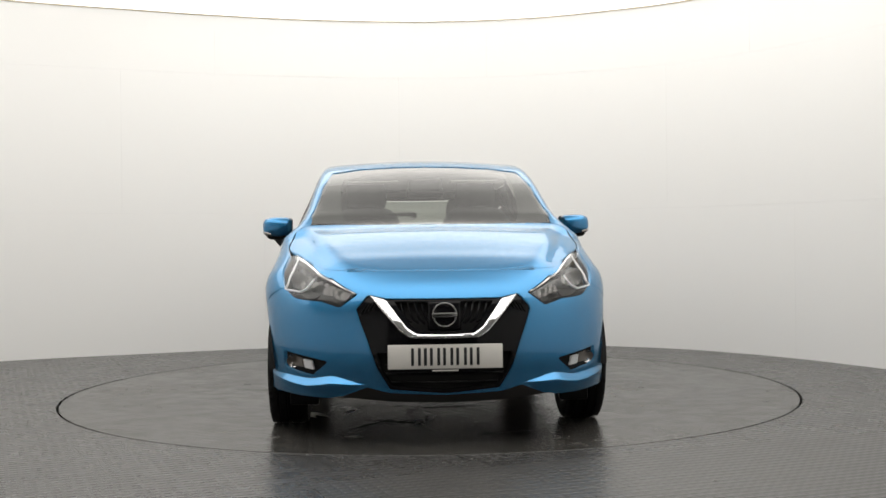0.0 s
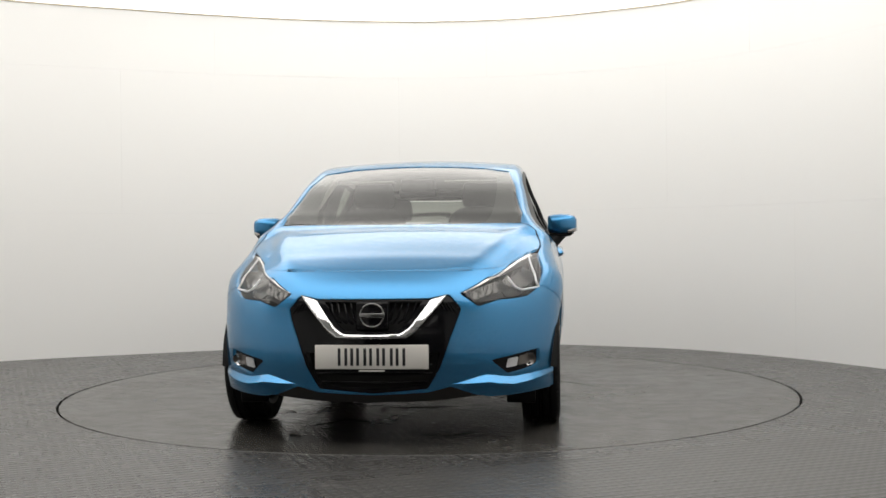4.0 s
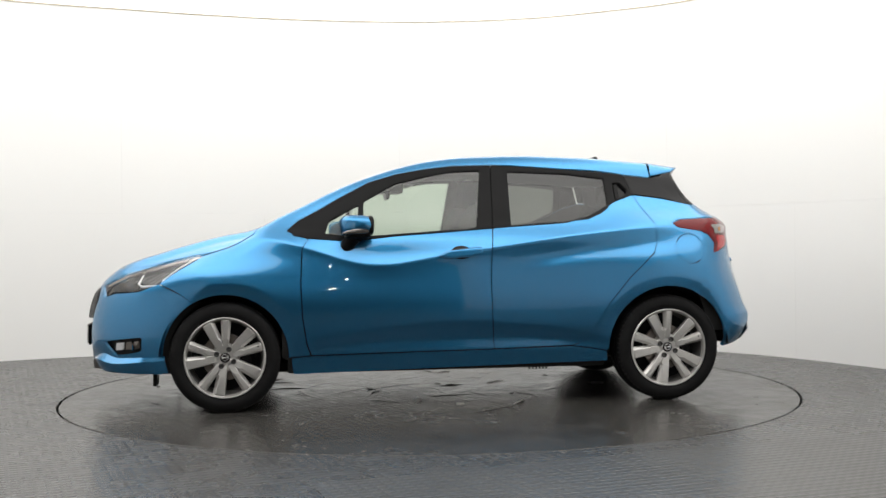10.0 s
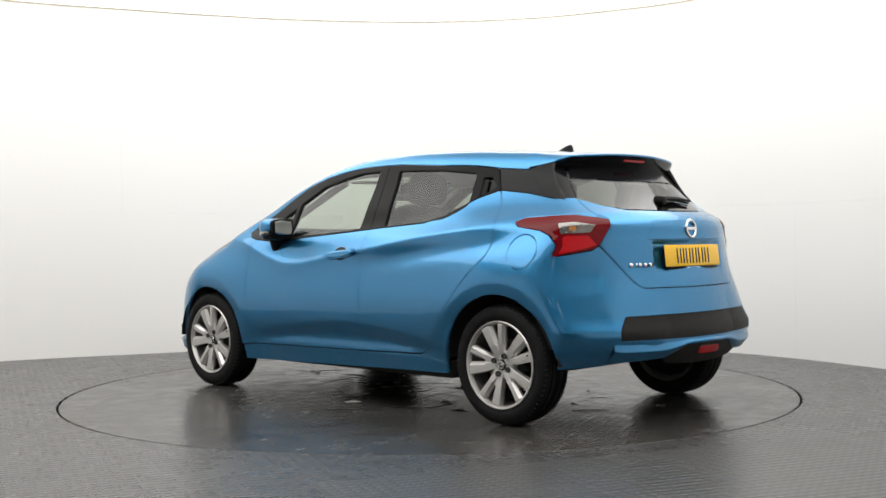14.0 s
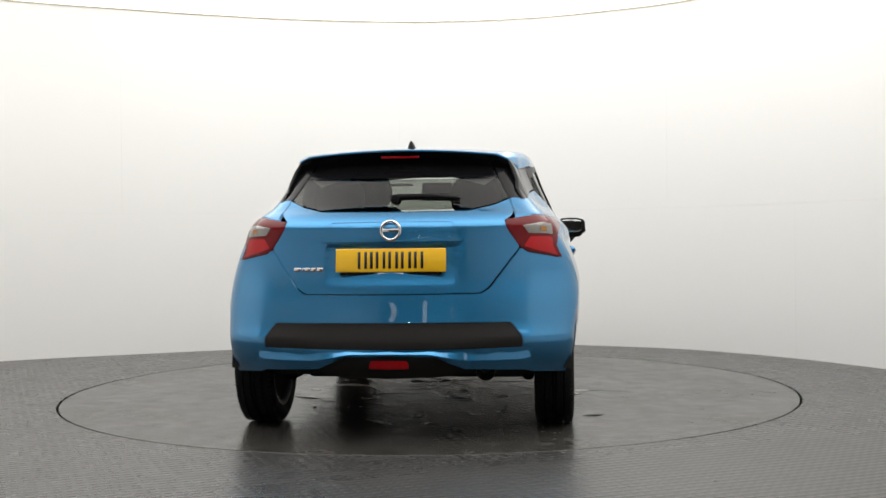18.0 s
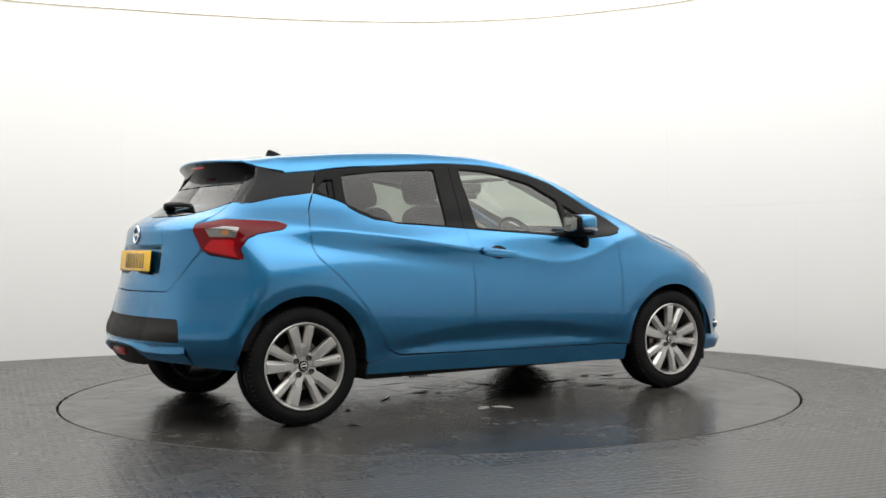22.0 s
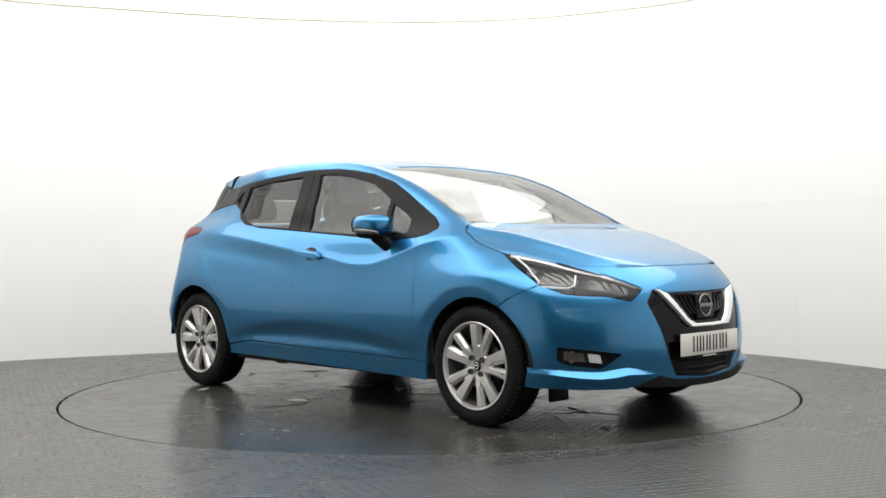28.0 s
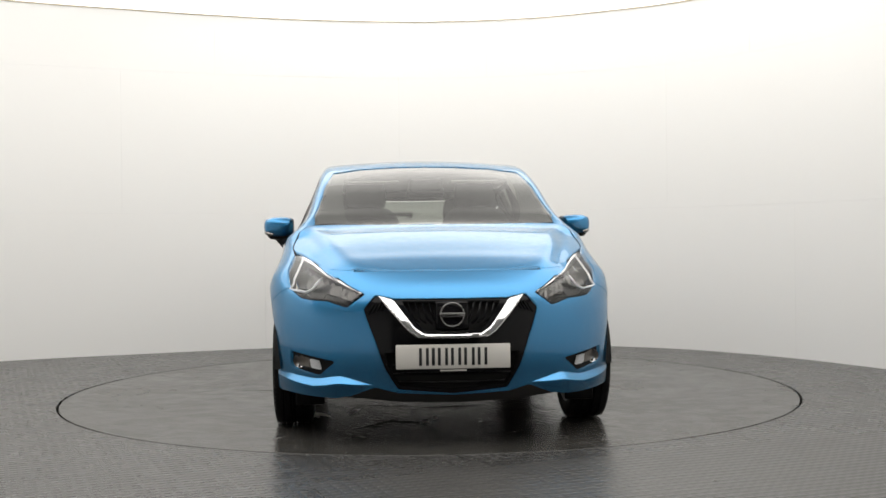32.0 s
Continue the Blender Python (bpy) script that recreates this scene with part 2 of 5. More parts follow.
def tube(points, radius, n=10, mat=None, name="tube"):
    """A round bar through points."""
    bm = bmesh.new()
    pts = [Vector(p) for p in points]
    rings = []
    for i, p in enumerate(pts):
        d = (pts[min(i + 1, len(pts) - 1)] - pts[max(i - 1, 0)]).normalized()
        u = d.cross(Vector((0, 0, 1)) if abs(d.z) < 0.9 else Vector((1, 0, 0))).normalized()
        v = d.cross(u)
        r = radius[i] if isinstance(radius, (list, tuple)) else radius
        rings.append([bm.verts.new(p + r * (math.cos(2 * math.pi * k / n) * u + math.sin(2 * math.pi * k / n) * v)) for k in range(n)])
    for a, b in zip(rings, rings[1:]):
        for k in range(n):
            bm.faces.new((a[k], a[(k + 1) % n], b[(k + 1) % n], b[k]))
    bm.faces.new(rings[0][::-1]), bm.faces.new(rings[-1])
    bmesh.ops.recalc_face_normals(bm, faces=bm.faces[:])
    return smooth_all(bm, 50)


# ---- the car's form: nose towards -y, its left side at +x, metres on the ground ----
YS = [-2.1, -1.8, -1.5, -1.26, -0.9, -0.5, 0, 0.5, 0.9, 1.2, 1.5, 1.8, 2.05]
WIDTH = {
    0.15: [.74, .80, .83, .835, .815, .805, .805, .81, .825, .84, .82, .77, .70],
    0.30: [.76, .825, .855, .865, .84, .83, .83, .833, .85, .868, .85, .795, .72],
    0.45: [.77, .835, .868, .88, .868, .862, .860, .862, .878, .89, .87, .82, .74],
    0.60: [.765, .835, .868, .885, .874, .868, .866, .868, .886, .90, .88, .83, .75],
    0.75: [.73, .815, .85, .866, .858, .850, .850, .853, .870, .885, .865, .82, .74],
    0.85: [.64, .72, .77, .815, .832, .828, .832, .840, .852, .86, .835, .79, .72],
    0.95: [.56, .63, .70, .755, .795, .806, .812, .818, .826, .825, .79, .74, .68],
    1.03: [.50, .58, .64, .69, .724, .757, .768, .775, .780, .785, .75, .70, .64],
    1.12: [.45, .52, .58, .62, .665, .715, .735, .742, .728, .685, .65, .62, .57],
    1.25: [.38, .45, .50, .55, .600, .655, .680, .685, .668, .612, .57, .54, .50],
    1.38: [.30, .38, .44, .49, .540, .605, .632, .638, .620, .560, .52, .49, .45],
    1.50: [.25, .33, .39, .44, .490, .555, .585, .590, .570, .515, .48, .45, .41]}
WZ = np.array(list(WIDTH))
WROWS = [curve(YS, row) for row in WIDTH.values()]
CREASE = curve([-1.6, -1.24, -1.087, -.933, -.825, -.623, -.466, -.339, -.148, .012, .239, .5, .831, 1.2, 1.5],
               [.90, .962, .964, .940, .908, .842, .809, .807, .833, .860, .889, .928, .976, 1.008, 1.03])
TOP = curve([-2.12, -2.04, -1.93, -1.775, -1.64, -1.466, -1.29, -1.15, -1.08, -.9, -.6, -.4, -.2, 0, .2, .4, .7, .9, 1.06, 1.25, 1.4, 1.6],
            [.60, .72, .785, .85, .89, .94, .985, 1.012, 1.03, 1.108, 1.25, 1.33, 1.395, 1.437, 1.458, 1.465, 1.459, 1.448, 1.434, 1.418, 1.403, 1.381])
HOOD_EDGE = curve([-2.05, -1.88, -1.5, -1.15, -1.0, -.8], [.33, .42, .55, .655, .78, 1.2])
HOOD_FALL = curve([-2.1, -1.9, -1.5, -1.15, -1.0], [.62, .62, .52, .42, .5])
NOSE = curve([.1, .2, .3, .38, .515, .61, .69, .8, 1.0], [-2.03, -2.07, -2.085, -2.095, -2.09, -2.07, -2.045, -1.99, -1.85])
TAIL = curve([.2, .28, .35, .45, .545, .65, .76, .87, .95, 1.03, 1.06, 1.09, 1.155, 1.227, 1.30, 1.37, 1.45],
             [1.86, 1.90, 1.950, 1.968, 1.937, 1.913, 1.887, 1.872, 1.860, 1.837, 1.80, 1.74, 1.64, 1.56, 1.49, 1.44, 1.38])
HUBS = [(-1.26, 0.305), (1.265, 0.305)]
ARCH = [0.345, 0.355]


def SCOOP(y):
    """Upper edge of the hollow along the foot of the doors."""
    return .478 - .15 * (y - .05) ** 2


def width(y, z):
    rows = np.array([f(y) for f in WROWS])
    i = np.clip(np.searchsorted(WZ, z) - 1, 0, len(WZ) - 2)
    k = np.arange(len(np.atleast_1d(z)))

    def m(j):
        a, b = np.clip(j - 1, 0, len(WZ) - 1), np.clip(j + 1, 0, len(WZ) - 1)
        return (rows[b, k] - rows[a, k]) / (WZ[b] - WZ[a])
    h = WZ[i + 1] - WZ[i]
    s = np.clip((z - WZ[i]) / h, 0, 1)
    w = (1 + 2 * s) * (1 - s) ** 2 * rows[i, k] + s * s * (3 - 2 * s) * rows[i + 1, k] + h * (s * (1 - s) ** 2 * m(i) - s * s * (1 - s) * m(i + 1))
    d = z - CREASE(y)
    fade = np.clip((y + 1.5) / .3, 0, 1) * np.clip((1.35 - y) / .35, 0, 1)
    w = w + fade * np.interp(y, [-.6, .6], [.019, .026]) * np.exp(-np.sqrt(d * d + 0.003 ** 2) / 0.065)
    haunch = np.clip((y - .1) / .5, 0, 1) * np.clip((1.45 - y) / .25, 0, 1)
    w = w - haunch * 0.011 * np.exp(-((d + .095) / .05) ** 2)
    doors = np.clip((y + .95) / .25, 0, 1) * np.clip((.95 - y) / .3, 0, 1)
    foot = np.clip((z - .305) / .085, 0, 1)
    w = w - doors * 0.016 * np.clip((SCOOP(y) - z) / .07, 0, 1) * foot * foot * (3 - 2 * foot)
    for (hy, hz), r in zip(HUBS, ARCH):
        q = np.hypot(y - hy, z - hz)
        w = w - .015 * np.clip((r + .068 - q) / .068, 0, 1) * np.clip((z - .36) / .14, 0, 1)
    return w


def form(p):
    """Below zero inside the body."""
    x, y, z = np.abs(p[:, 0]), p[:, 1], p[:, 2]
    side = x - width(y, z)
    e = x - HOOD_EDGE(y)
    fall = HOOD_FALL(np.clip(y, -2.1, -1.0)) * np.where(e > .15, e, .5 * (e + np.sqrt(e * e + .026 ** 2)))
    on_hood = np.clip((-1.05 - y) / .12, 0, 1) * np.clip((y + 1.84) / .3, 0, 1)
    ridge = on_hood * (.006 * np.exp(-(e / .05) ** 2) - .005 * np.exp(-((e - .055) / .024) ** 2))
    fall = fall - ridge
    cross = .04 * np.clip((-.95 - y) / .2, 0, 1) + .10 * np.clip((y + .55) / .8, 0, 1)
    top = (z - (TOP(y) - cross * x * x - fall)) * .9
    nose = NOSE(z) + .34 * x ** 2 + .58 * x ** 4 - y
    knee = np.interp(z, [.27, .35, .45, .485, .55, .65, .78, .86], [0, .020, .043, .050, .042, .027, .006, 0])
    tail = y - (TAIL(z) - .35 * x ** 2 - .2 * x ** 4 + knee * np.clip((x - .30) / .34, 0, 1))
    tail = tail + .013 * np.clip((.325 - x) / .03, 0, 1) * np.clip((z - .725) / .09, 0, 1) * np.clip((.925 - z) / .012, 0, 1)
    tail = np.where(z > 1.0, tail * .75, tail)
    g = smax(side, top, .045)
    g = smax(g, nose, .10)
    return smax(g, tail, .07)


def trace(o, d, far, level=0.0):
    """Where rays that come in from far along d meet the form."""
    steps = np.linspace(far, 0.02, 36)
    lo = np.full(len(o), steps[-1])
    hi = np.full(len(o), steps[0])
    done = np.zeros(len(o), bool)
    last = steps[0]
    for s in steps:
        inside = (form(o + s * d) <= level) & ~done
        lo[inside], hi[inside] = s, last
        done |= inside
        last = s
    for _ in range(18):
        mid = (lo + hi) / 2
        ins = form(o + mid[:, None] * d) <= level
        lo, hi = np.where(ins, mid, lo), np.where(ins, hi, mid)
    return o + lo[:, None] * d


def rays(kind, uv, sign=1):
    """The rays of a way to unroll the body: s side (y, z), t top (x, y), f and r round the nose and tail (angle, z), u round the roof (y, angle)."""
    a, b = uv[:, 0], uv[:, 1]
    n, o = np.zeros(len(a)), np.ones(len(a))
    if kind == "s":
        return np.stack([n, a, b], 1), np.stack([sign * o, n, n], 1), 1.2
    if kind == "t":
        return np.stack([a, b, .3 * o], 1), np.stack([n, n, o], 1), 1.4
    if kind == "f":
        return np.stack([n, -1.0 * o, b], 1), np.stack([np.sin(a), -np.cos(a), n], 1), 1.4
    if kind == "r":
        return np.stack([n, .8 * o, b], 1), np.stack([np.sin(a), np.cos(a), n], 1), 1.5
    return np.stack([n, a, .85 * o], 1), np.stack([np.sin(b), n, np.cos(b)], 1), 1.2


def unroll(kind, p):
    if kind == "s":
        return p[:, 1:]
    if kind == "t":
        return p[:, :2]
    if kind == "f":
        return np.stack([np.arctan2(p[:, 0], -(p[:, 1] + 1.0)), p[:, 2]], 1)
    if kind == "r":
        return np.stack([np.arctan2(p[:, 0], p[:, 1] - .8), p[:, 2]], 1)
    return np.stack([p[:, 1], np.arctan2(p[:, 0], p[:, 2] - .85)], 1)


def on_body(pts):
    """Places on the form: s (y, z) from the left side, n and e (x, z) from nose and end, t (x, y) from above."""
    out = []
    for k, a, b in pts:
        o, d = {"s": ((0, a, b), (1, 0, 0)), "n": ((a, -.8, b), (0, -1, 0)), "e": ((a, .6, b), (0, 1, 0)), "t": ((a, b, .3), (0, 0, 1))}[k]
        out.append(trace(np.array([o], float), np.array([d], float), 1.5)[0])
    return np.array(out)


def dense(loop, step):
    out = []
    for a, b in zip(loop, np.roll(loop, -1, 0)):
        n = max(1, int(math.ceil(np.linalg.norm(b - a) / step)))
        out += [a + (b - a) * i / n for i in range(n)]
    return np.array(out)


def inside(loops, q):
    r = np.zeros(len(q), bool)
    for L in loops:
        x0, y0, x1, y1 = L[:, 0], L[:, 1], np.roll(L[:, 0], -1), np.roll(L[:, 1], -1)
        for a, b, c, d in zip(x0, y0, x1, y1):
            if b != d:
                r ^= ((b > q[:, 1]) != (d > q[:, 1])) & (q[:, 0] < (c - a) * (q[:, 1] - b) / (d - b) + a)
    return r


def rounded(loop, r=0.012):
    """Cuts the corners of a loop a little."""
    out = []
    n = len(loop)
    for i in range(n):
        a, b, c = loop[i - 1], loop[i], loop[(i + 1) % n]
        u, v = a - b, c - b
        lu, lv = np.linalg.norm(u), np.linalg.norm(v)
        if lu < 1e-6 or lv < 1e-6:
            continue
        ru, rv = min(r, lu * .45), min(r, lv * .45)
        if np.dot(u, v) / (lu * lv) < -.96:
            out.append(b)
            continue
        p, q = b + u / lu * ru, b + v / lv * rv
        for s in (0, .5, 1):
            out.append((1 - s) ** 2 * p + 2 * s * (1 - s) * b + s * s * q)
    return np.array(out)


def panel(name, kind, loops, mat, level=0.0, step=0.022, lip=0.018, corner=0.008, shrink=0.0032, lines=()):
    """A piece of the body's skin: loops (outline and holes) in the unrolled sheet, with edges turned in, and lines to keep sharp."""
    return mesh_of(name, *skin(kind, loops, level, step, lip, corner, shrink, lines), mat)


def pair(name, kind, loops, mat, parents, label="", **more):
    """The same piece on both sides of the car."""
    v, f, n = skin(kind, loops, **more)
    out = []
    for s, up in zip((1, -1), parents):
        m = np.array([s, 1, 1])
        out.append(part(name, mesh_of(name, np.array(v) * m, f if s > 0 else [q[::-1] for q in f], np.array(n) * m, mat), parent=up, label=label))
    return out


def skin(kind, loops, level=0.0, step=0.022, lip=0.018, corner=0.008, shrink=0.0032, lines=()):
    from mathutils.geometry import delaunay_2d_cdt
    loops = [dense(rounded(np.array(L, float), corner) if corner else np.array(L, float), step) for L in loops]
    if shrink:
        moved = []
        for i, L in enumerate(loops):
            t = np.roll(L, -1, 0) - np.roll(L, 1, 0)
            t /= np.linalg.norm(t, axis=1)[:, None] + 1e-9
            nrm = np.stack([-t[:, 1], t[:, 0]], 1)
            area = np.sum(L[:, 0] * np.roll(L[:, 1], -1) - np.roll(L[:, 0], -1) * L[:, 1])
            moved.append(L + nrm * shrink * (1 if area > 0 else -1) * (1 if i == 0 else -1))
        loops = moved
    lo, hi = np.min(np.concatenate(loops), 0), np.max(np.concatenate(loops), 0)
    gx, gy = np.meshgrid(np.arange(lo[0] + step / 2, hi[0], step), np.arange(lo[1] + step / 2, hi[1], step))
    gx = gx + (np.arange(gx.shape[0]) % 2)[:, None] * step * .5
    g = np.stack([gx.ravel(), gy.ravel()], 1)
    edge = np.concatenate(loops)
    g = g[inside(loops, g)]
    chains = []
    for L in lines:
        L = np.array(L, float)
        pts = [L[0]]
        for a, b in zip(L, L[1:]):
            k = max(1, int(np.linalg.norm(b - a) / (.7 * step)))
            pts += [a + (b - a) * i / k for i in range(1, k + 1)]
        pts = np.array(pts)
        ok = inside(loops, pts)
        ok &= np.min(np.linalg.norm(pts[:, None] - edge[None], axis=2), 1) > .15 * step
        chains.append((pts, ok))
    if chains and len(g):
        mid = np.concatenate([q for q, _ in chains])
        g = g[np.min(np.linalg.norm(g[:, None] - mid[None], axis=2), 1) > .45 * step]
    if len(g):
        near = np.min(np.linalg.norm(g[:, None] - edge[None], axis=2), 1)
        g = g[near > .55 * step]
    allp = np.concatenate([edge, g])
    edges, k = [], 0
    for L in loops:
        edges += [(k + i, k + (i + 1) % len(L)) for i in range(len(L))]
        k += len(L)
    k = len(allp)
    for q, ok in chains:
        index = np.cumsum(ok) - 1 + k
        edges += [(int(index[i]), int(index[i + 1])) for i in range(len(q) - 1) if ok[i] and ok[i + 1]]
        allp = np.concatenate([allp, q[ok]])
        k = len(allp)
    vs, _, fs, ov, _, _ = delaunay_2d_cdt([Vector(q) for q in allp], edges, [], 0, 1e-6)
    uv = np.array([tuple(v) for v in vs])
    fs = np.array([tuple(f) for f in fs if len(f) == 3])
    fs = fs[inside(loops, uv[fs].mean(1))]
    o, d, far = rays(kind, uv)
    p = trace(o, d, far, level)
    n = slope(p)
    t = p[fs]
    turn = np.einsum("ij,ij->i", np.cross(t[:, 1] - t[:, 0], t[:, 2] - t[:, 0]), n[fs].mean(1)) < 0
    fs[turn] = fs[turn][:, ::-1]
    verts, norms, faces = list(p), list(n), [tuple(f) for f in fs]
    if lip:
        count = {}
        for f in faces:
            for a, b in ((f[0], f[1]), (f[1], f[2]), (f[2], f[0])):
                count[(a, b)] = 1
        rim = [(a, b) for a, b in count if (b, a) not in count]
        inner = {}
        base = len(verts)
        ids = sorted({a for e in rim for a in e})
        mid = {}
        for a in ids:
            mid[a] = len(verts)
            verts.append(p[a] - n[a] * .0004), norms.append(n[a])
            inner[a] = len(verts)
            verts.append(p[a] - n[a] * lip), norms.append(n[a])
        for a, b in rim:
            faces.append((b, a, inner[a], inner[b]))
    return verts, faces, norms


def slope(p, h=0.002):
    g = np.stack([form(p + e) - form(p - e) for e in np.eye(3) * h], 1)
    return g / (np.linalg.norm(g, axis=1)[:, None] + 1e-9)


def sheet(kind, pts):
    return unroll(kind, on_body(pts))


def mirrored(loop):
    return [(k, -a if k in "net" else a, b) for k, a, b in loop]


def arch(i, a0, a1, n=14, grow=0.0):
    (hy, hz), r = HUBS[i], ARCH[i] + grow
    return [("s", hy + r * math.cos(radians(a0 + (a1 - a0) * k / n)), hz + r * math.sin(radians(a0 + (a1 - a0) * k / n))) for k in range(n + 1)]


def S(*p):
    return [("s", a, b) for a, b in p]


def N(*p):
    return [("n", a, b) for a, b in p]


def E(*p):
    return [("e", a, b) for a, b in p]


def spoiler(under):
    """Roof spoiler: a grid from the roof's end to the trailing edge."""
    nx, ny = 37, 14
    v, f = [], []
    us = np.linspace(-1, 1, nx)
    start = trace(np.stack([.545 * us, np.full(nx, 1.25), np.full(nx, .6)], 1), np.tile([0, 0, 1.0], (nx, 1)), 1.2)[:, 2] - float(TOP(1.25))
    for j in range(ny):
        t = j / (ny - 1)
        for i, u in enumerate(us):
            x = (.567 - .031 * t) * u
            y1 = 1.540 - .40 * x * x - .5 * max(0, abs(u) - .85) ** 1.5
            y = 1.250 + (y1 - 1.250) * t
            late = -.13 * x * x - .20 * max(0, abs(u) - .90)
            z = float(TOP(y)) + float(start[i]) * (1 - t) + late * t
            if under:
                back = 1 - t
                z -= .0095 + .085 * math.sin(min(1, back * 2.2) * math.pi / 2) * (1 if back < .6 else 1)
                y -= .004
            v.append((x, y, z))
    for j in range(ny - 1):
        for i in range(nx - 1):
            a = j * nx + i
            q = (a, a + 1, a + nx + 1, a + nx)
            f.append(q[::-1] if under else q)
    if not under:
        k = len(v)
        for i in range(nx):
            x, y, z = v[(ny - 1) * nx + i]
            v.append((x, y + .002, z - .004))
            v.append((x, y - .003, z - .010))
        for i in range(nx - 1):
            a = (ny - 1) * nx + i
            f.append((a, a + 1, k + 2 * i + 2, k + 2 * i))
            f.append((k + 2 * i, k + 2 * i + 2, k + 2 * i + 3, k + 2 * i + 1))
        for side in (0, nx - 1):
            for j in range(ny - 1):
                a, b = v[j * nx + side], v[(j + 1) * nx + side]
                m = len(v)
                ta, tb = 1 - j / (ny - 1), 1 - (j + 1) / (ny - 1)
                sx = -1 if side == 0 else 1
                v.extend([(a[0] + sx * .018 * ta, a[1], a[2] - .008 - .050 * ta), (b[0] + sx * .018 * tb, b[1], b[2] - .008 - .050 * tb)])
                f.append((j * nx + side, (j + 1) * nx + side, m + 1, m) if side == 0 else ((j + 1) * nx + side, j * nx + side, m, m + 1))
    return v, f


OFFSET = (-0.036, 0.024)
car = tagged(new("car"), "metallic blue five-door hatchback parked on the turntable", "car")
BOTH = (car, car)

# lines shared by neighbouring panels
DOOR_FRONT = S((-.788, .305), (-.812, .366), (-.836, .524), (-.843, .713), (-.834, .901), (-.799, .957))
BELT_FRONT = S((-.62, .942), (-.461, .949), (-.302, .966), (.021, .988), (.25, 1.005))
DOOR_GAP = S((.236, .889), (.227, .696), (.232, .504), (.246, .318))
BELT_REAR = S((.25, 1.005), (.347, 1.012), (.678, 1.033), (.812, 1.065), (.913, 1.113), (.997, 1.157), (1.117, 1.197))
DOOR_REAR = S((1.173, 1.091), (1.209, 1.015), (1.208, .91), (1.187, .858), (1.034, .716), (.916, .578), (.831, .443), (.78, .363), (.703, .330))
HOOD_SIDE = S((-1.10, .985), (-1.14, .960), (-1.185, .934), (-1.24, .910), (-1.305, .890), (-1.375, .868))
LAMP_LOW = S((-1.467, .814), (-1.56, .758), (-1.62, .715))
WINDOW_TOP = S((-.925, 1.0), (-.854, 1.061), (-.742, 1.118), (-.613, 1.192), (-.451, 1.278), (-.288, 1.326), (-.124, 1.355), (.04, 1.372), (.265, 1.376), (.372, 1.373), (.708, 1.35), (1.048, 1.323), (1.075, 1.318))
dy = np.linspace(-.80, .80, 50)
cy = np.linspace(-1.45, 1.34, 60)
CREASES = [np.stack([cy, CREASE(cy) + d], 1) for d in (-.012, 0, .012)]
CREASES += [np.stack([dy, SCOOP(dy) + d], 1) for d in (-.012, 0, .012)]
for (hy, hz), r in zip(HUBS, ARCH):
    CREASES += [np.stack([hy + q * np.cos(np.linspace(.25, 2.9, 50)), hz + q * np.sin(np.linspace(.25, 2.9, 50))], 1) for q in (r + .054, r + .068, r + .082)]


def ring2(y, z, r, n=28):
    return np.array([(y + r * math.cos(2 * math.pi * i / n), z + r * math.sin(2 * math.pi * i / n)) for i in range(n)])


# ---- side panels ----
fender = S((-.79, .305)) + DOOR_FRONT[1:] + S((-.871, .972), (-.925, 1.0), (-.95, 1.025), (-1.0, 1.012), (-1.06, .997)) + HOOD_SIDE + LAMP_LOW + S((-1.56, .688), (-1.50, .657)) + arch(0, 119.4, -2, 14) + S((-.91, .295))
pair("front_fender", "s", [sheet("s", fender)], PAINT, BOTH, lines=CREASES)
front_doors = pair("front_door", "s", [sheet("s", DOOR_FRONT + BELT_FRONT + DOOR_GAP)], PAINT, BOTH, lines=CREASES)
rear_doors = pair("rear_door", "s", [sheet("s", BELT_REAR + DOOR_REAR + DOOR_GAP[::-1])], PAINT, BOTH, lines=CREASES)
FLAP = ring2(1.407, .876, .086)
quarter = S((1.12, 1.197), (1.294, 1.176), (1.47, 1.140), (1.53, 1.09), (1.56, 1.062), (1.539, 1.057), (1.366, 1.048), (1.318, 1.028), (1.349, 1.002), (1.486, .98), (1.538, .957), (1.579, .906), (1.561, .847), (1.535, .855), (1.483, .775), (1.447, .655)) + arch(1, 60, 180, 14) + S((.90, .295), (.82, .31), (.703, .326)) + DOOR_REAR[::-1][1:]
v = sheet("s", quarter)
n1, f1, q1 = skin("s", [v, FLAP], corner=.008, lines=CREASES)
part("quarter_panel", mesh_of("quarter_panel", n1, f1, q1, PAINT), parent=car)
part("fuel_flap", panel("fuel_flap", "s", [FLAP], PAINT, corner=0), parent=car, label="round blue fuel filler flap")
n1, f1, q1 = skin("s", [v], lines=CREASES)
part("quarter_panel", mesh_of("quarter_panel", np.array(n1) * [-1, 1, 1], [q[::-1] for q in f1], np.array(q1) * [-1, 1, 1], PAINT), parent=car)
sill = S((-.90, .292), (-.79, .300), (.25, .314), (.70, .325), (.82, .306), (.90, .292), (.905, .235), (-.89, .200))
pair("side_sill", "s", [sheet("s", sill)], PAINT, BOTH)

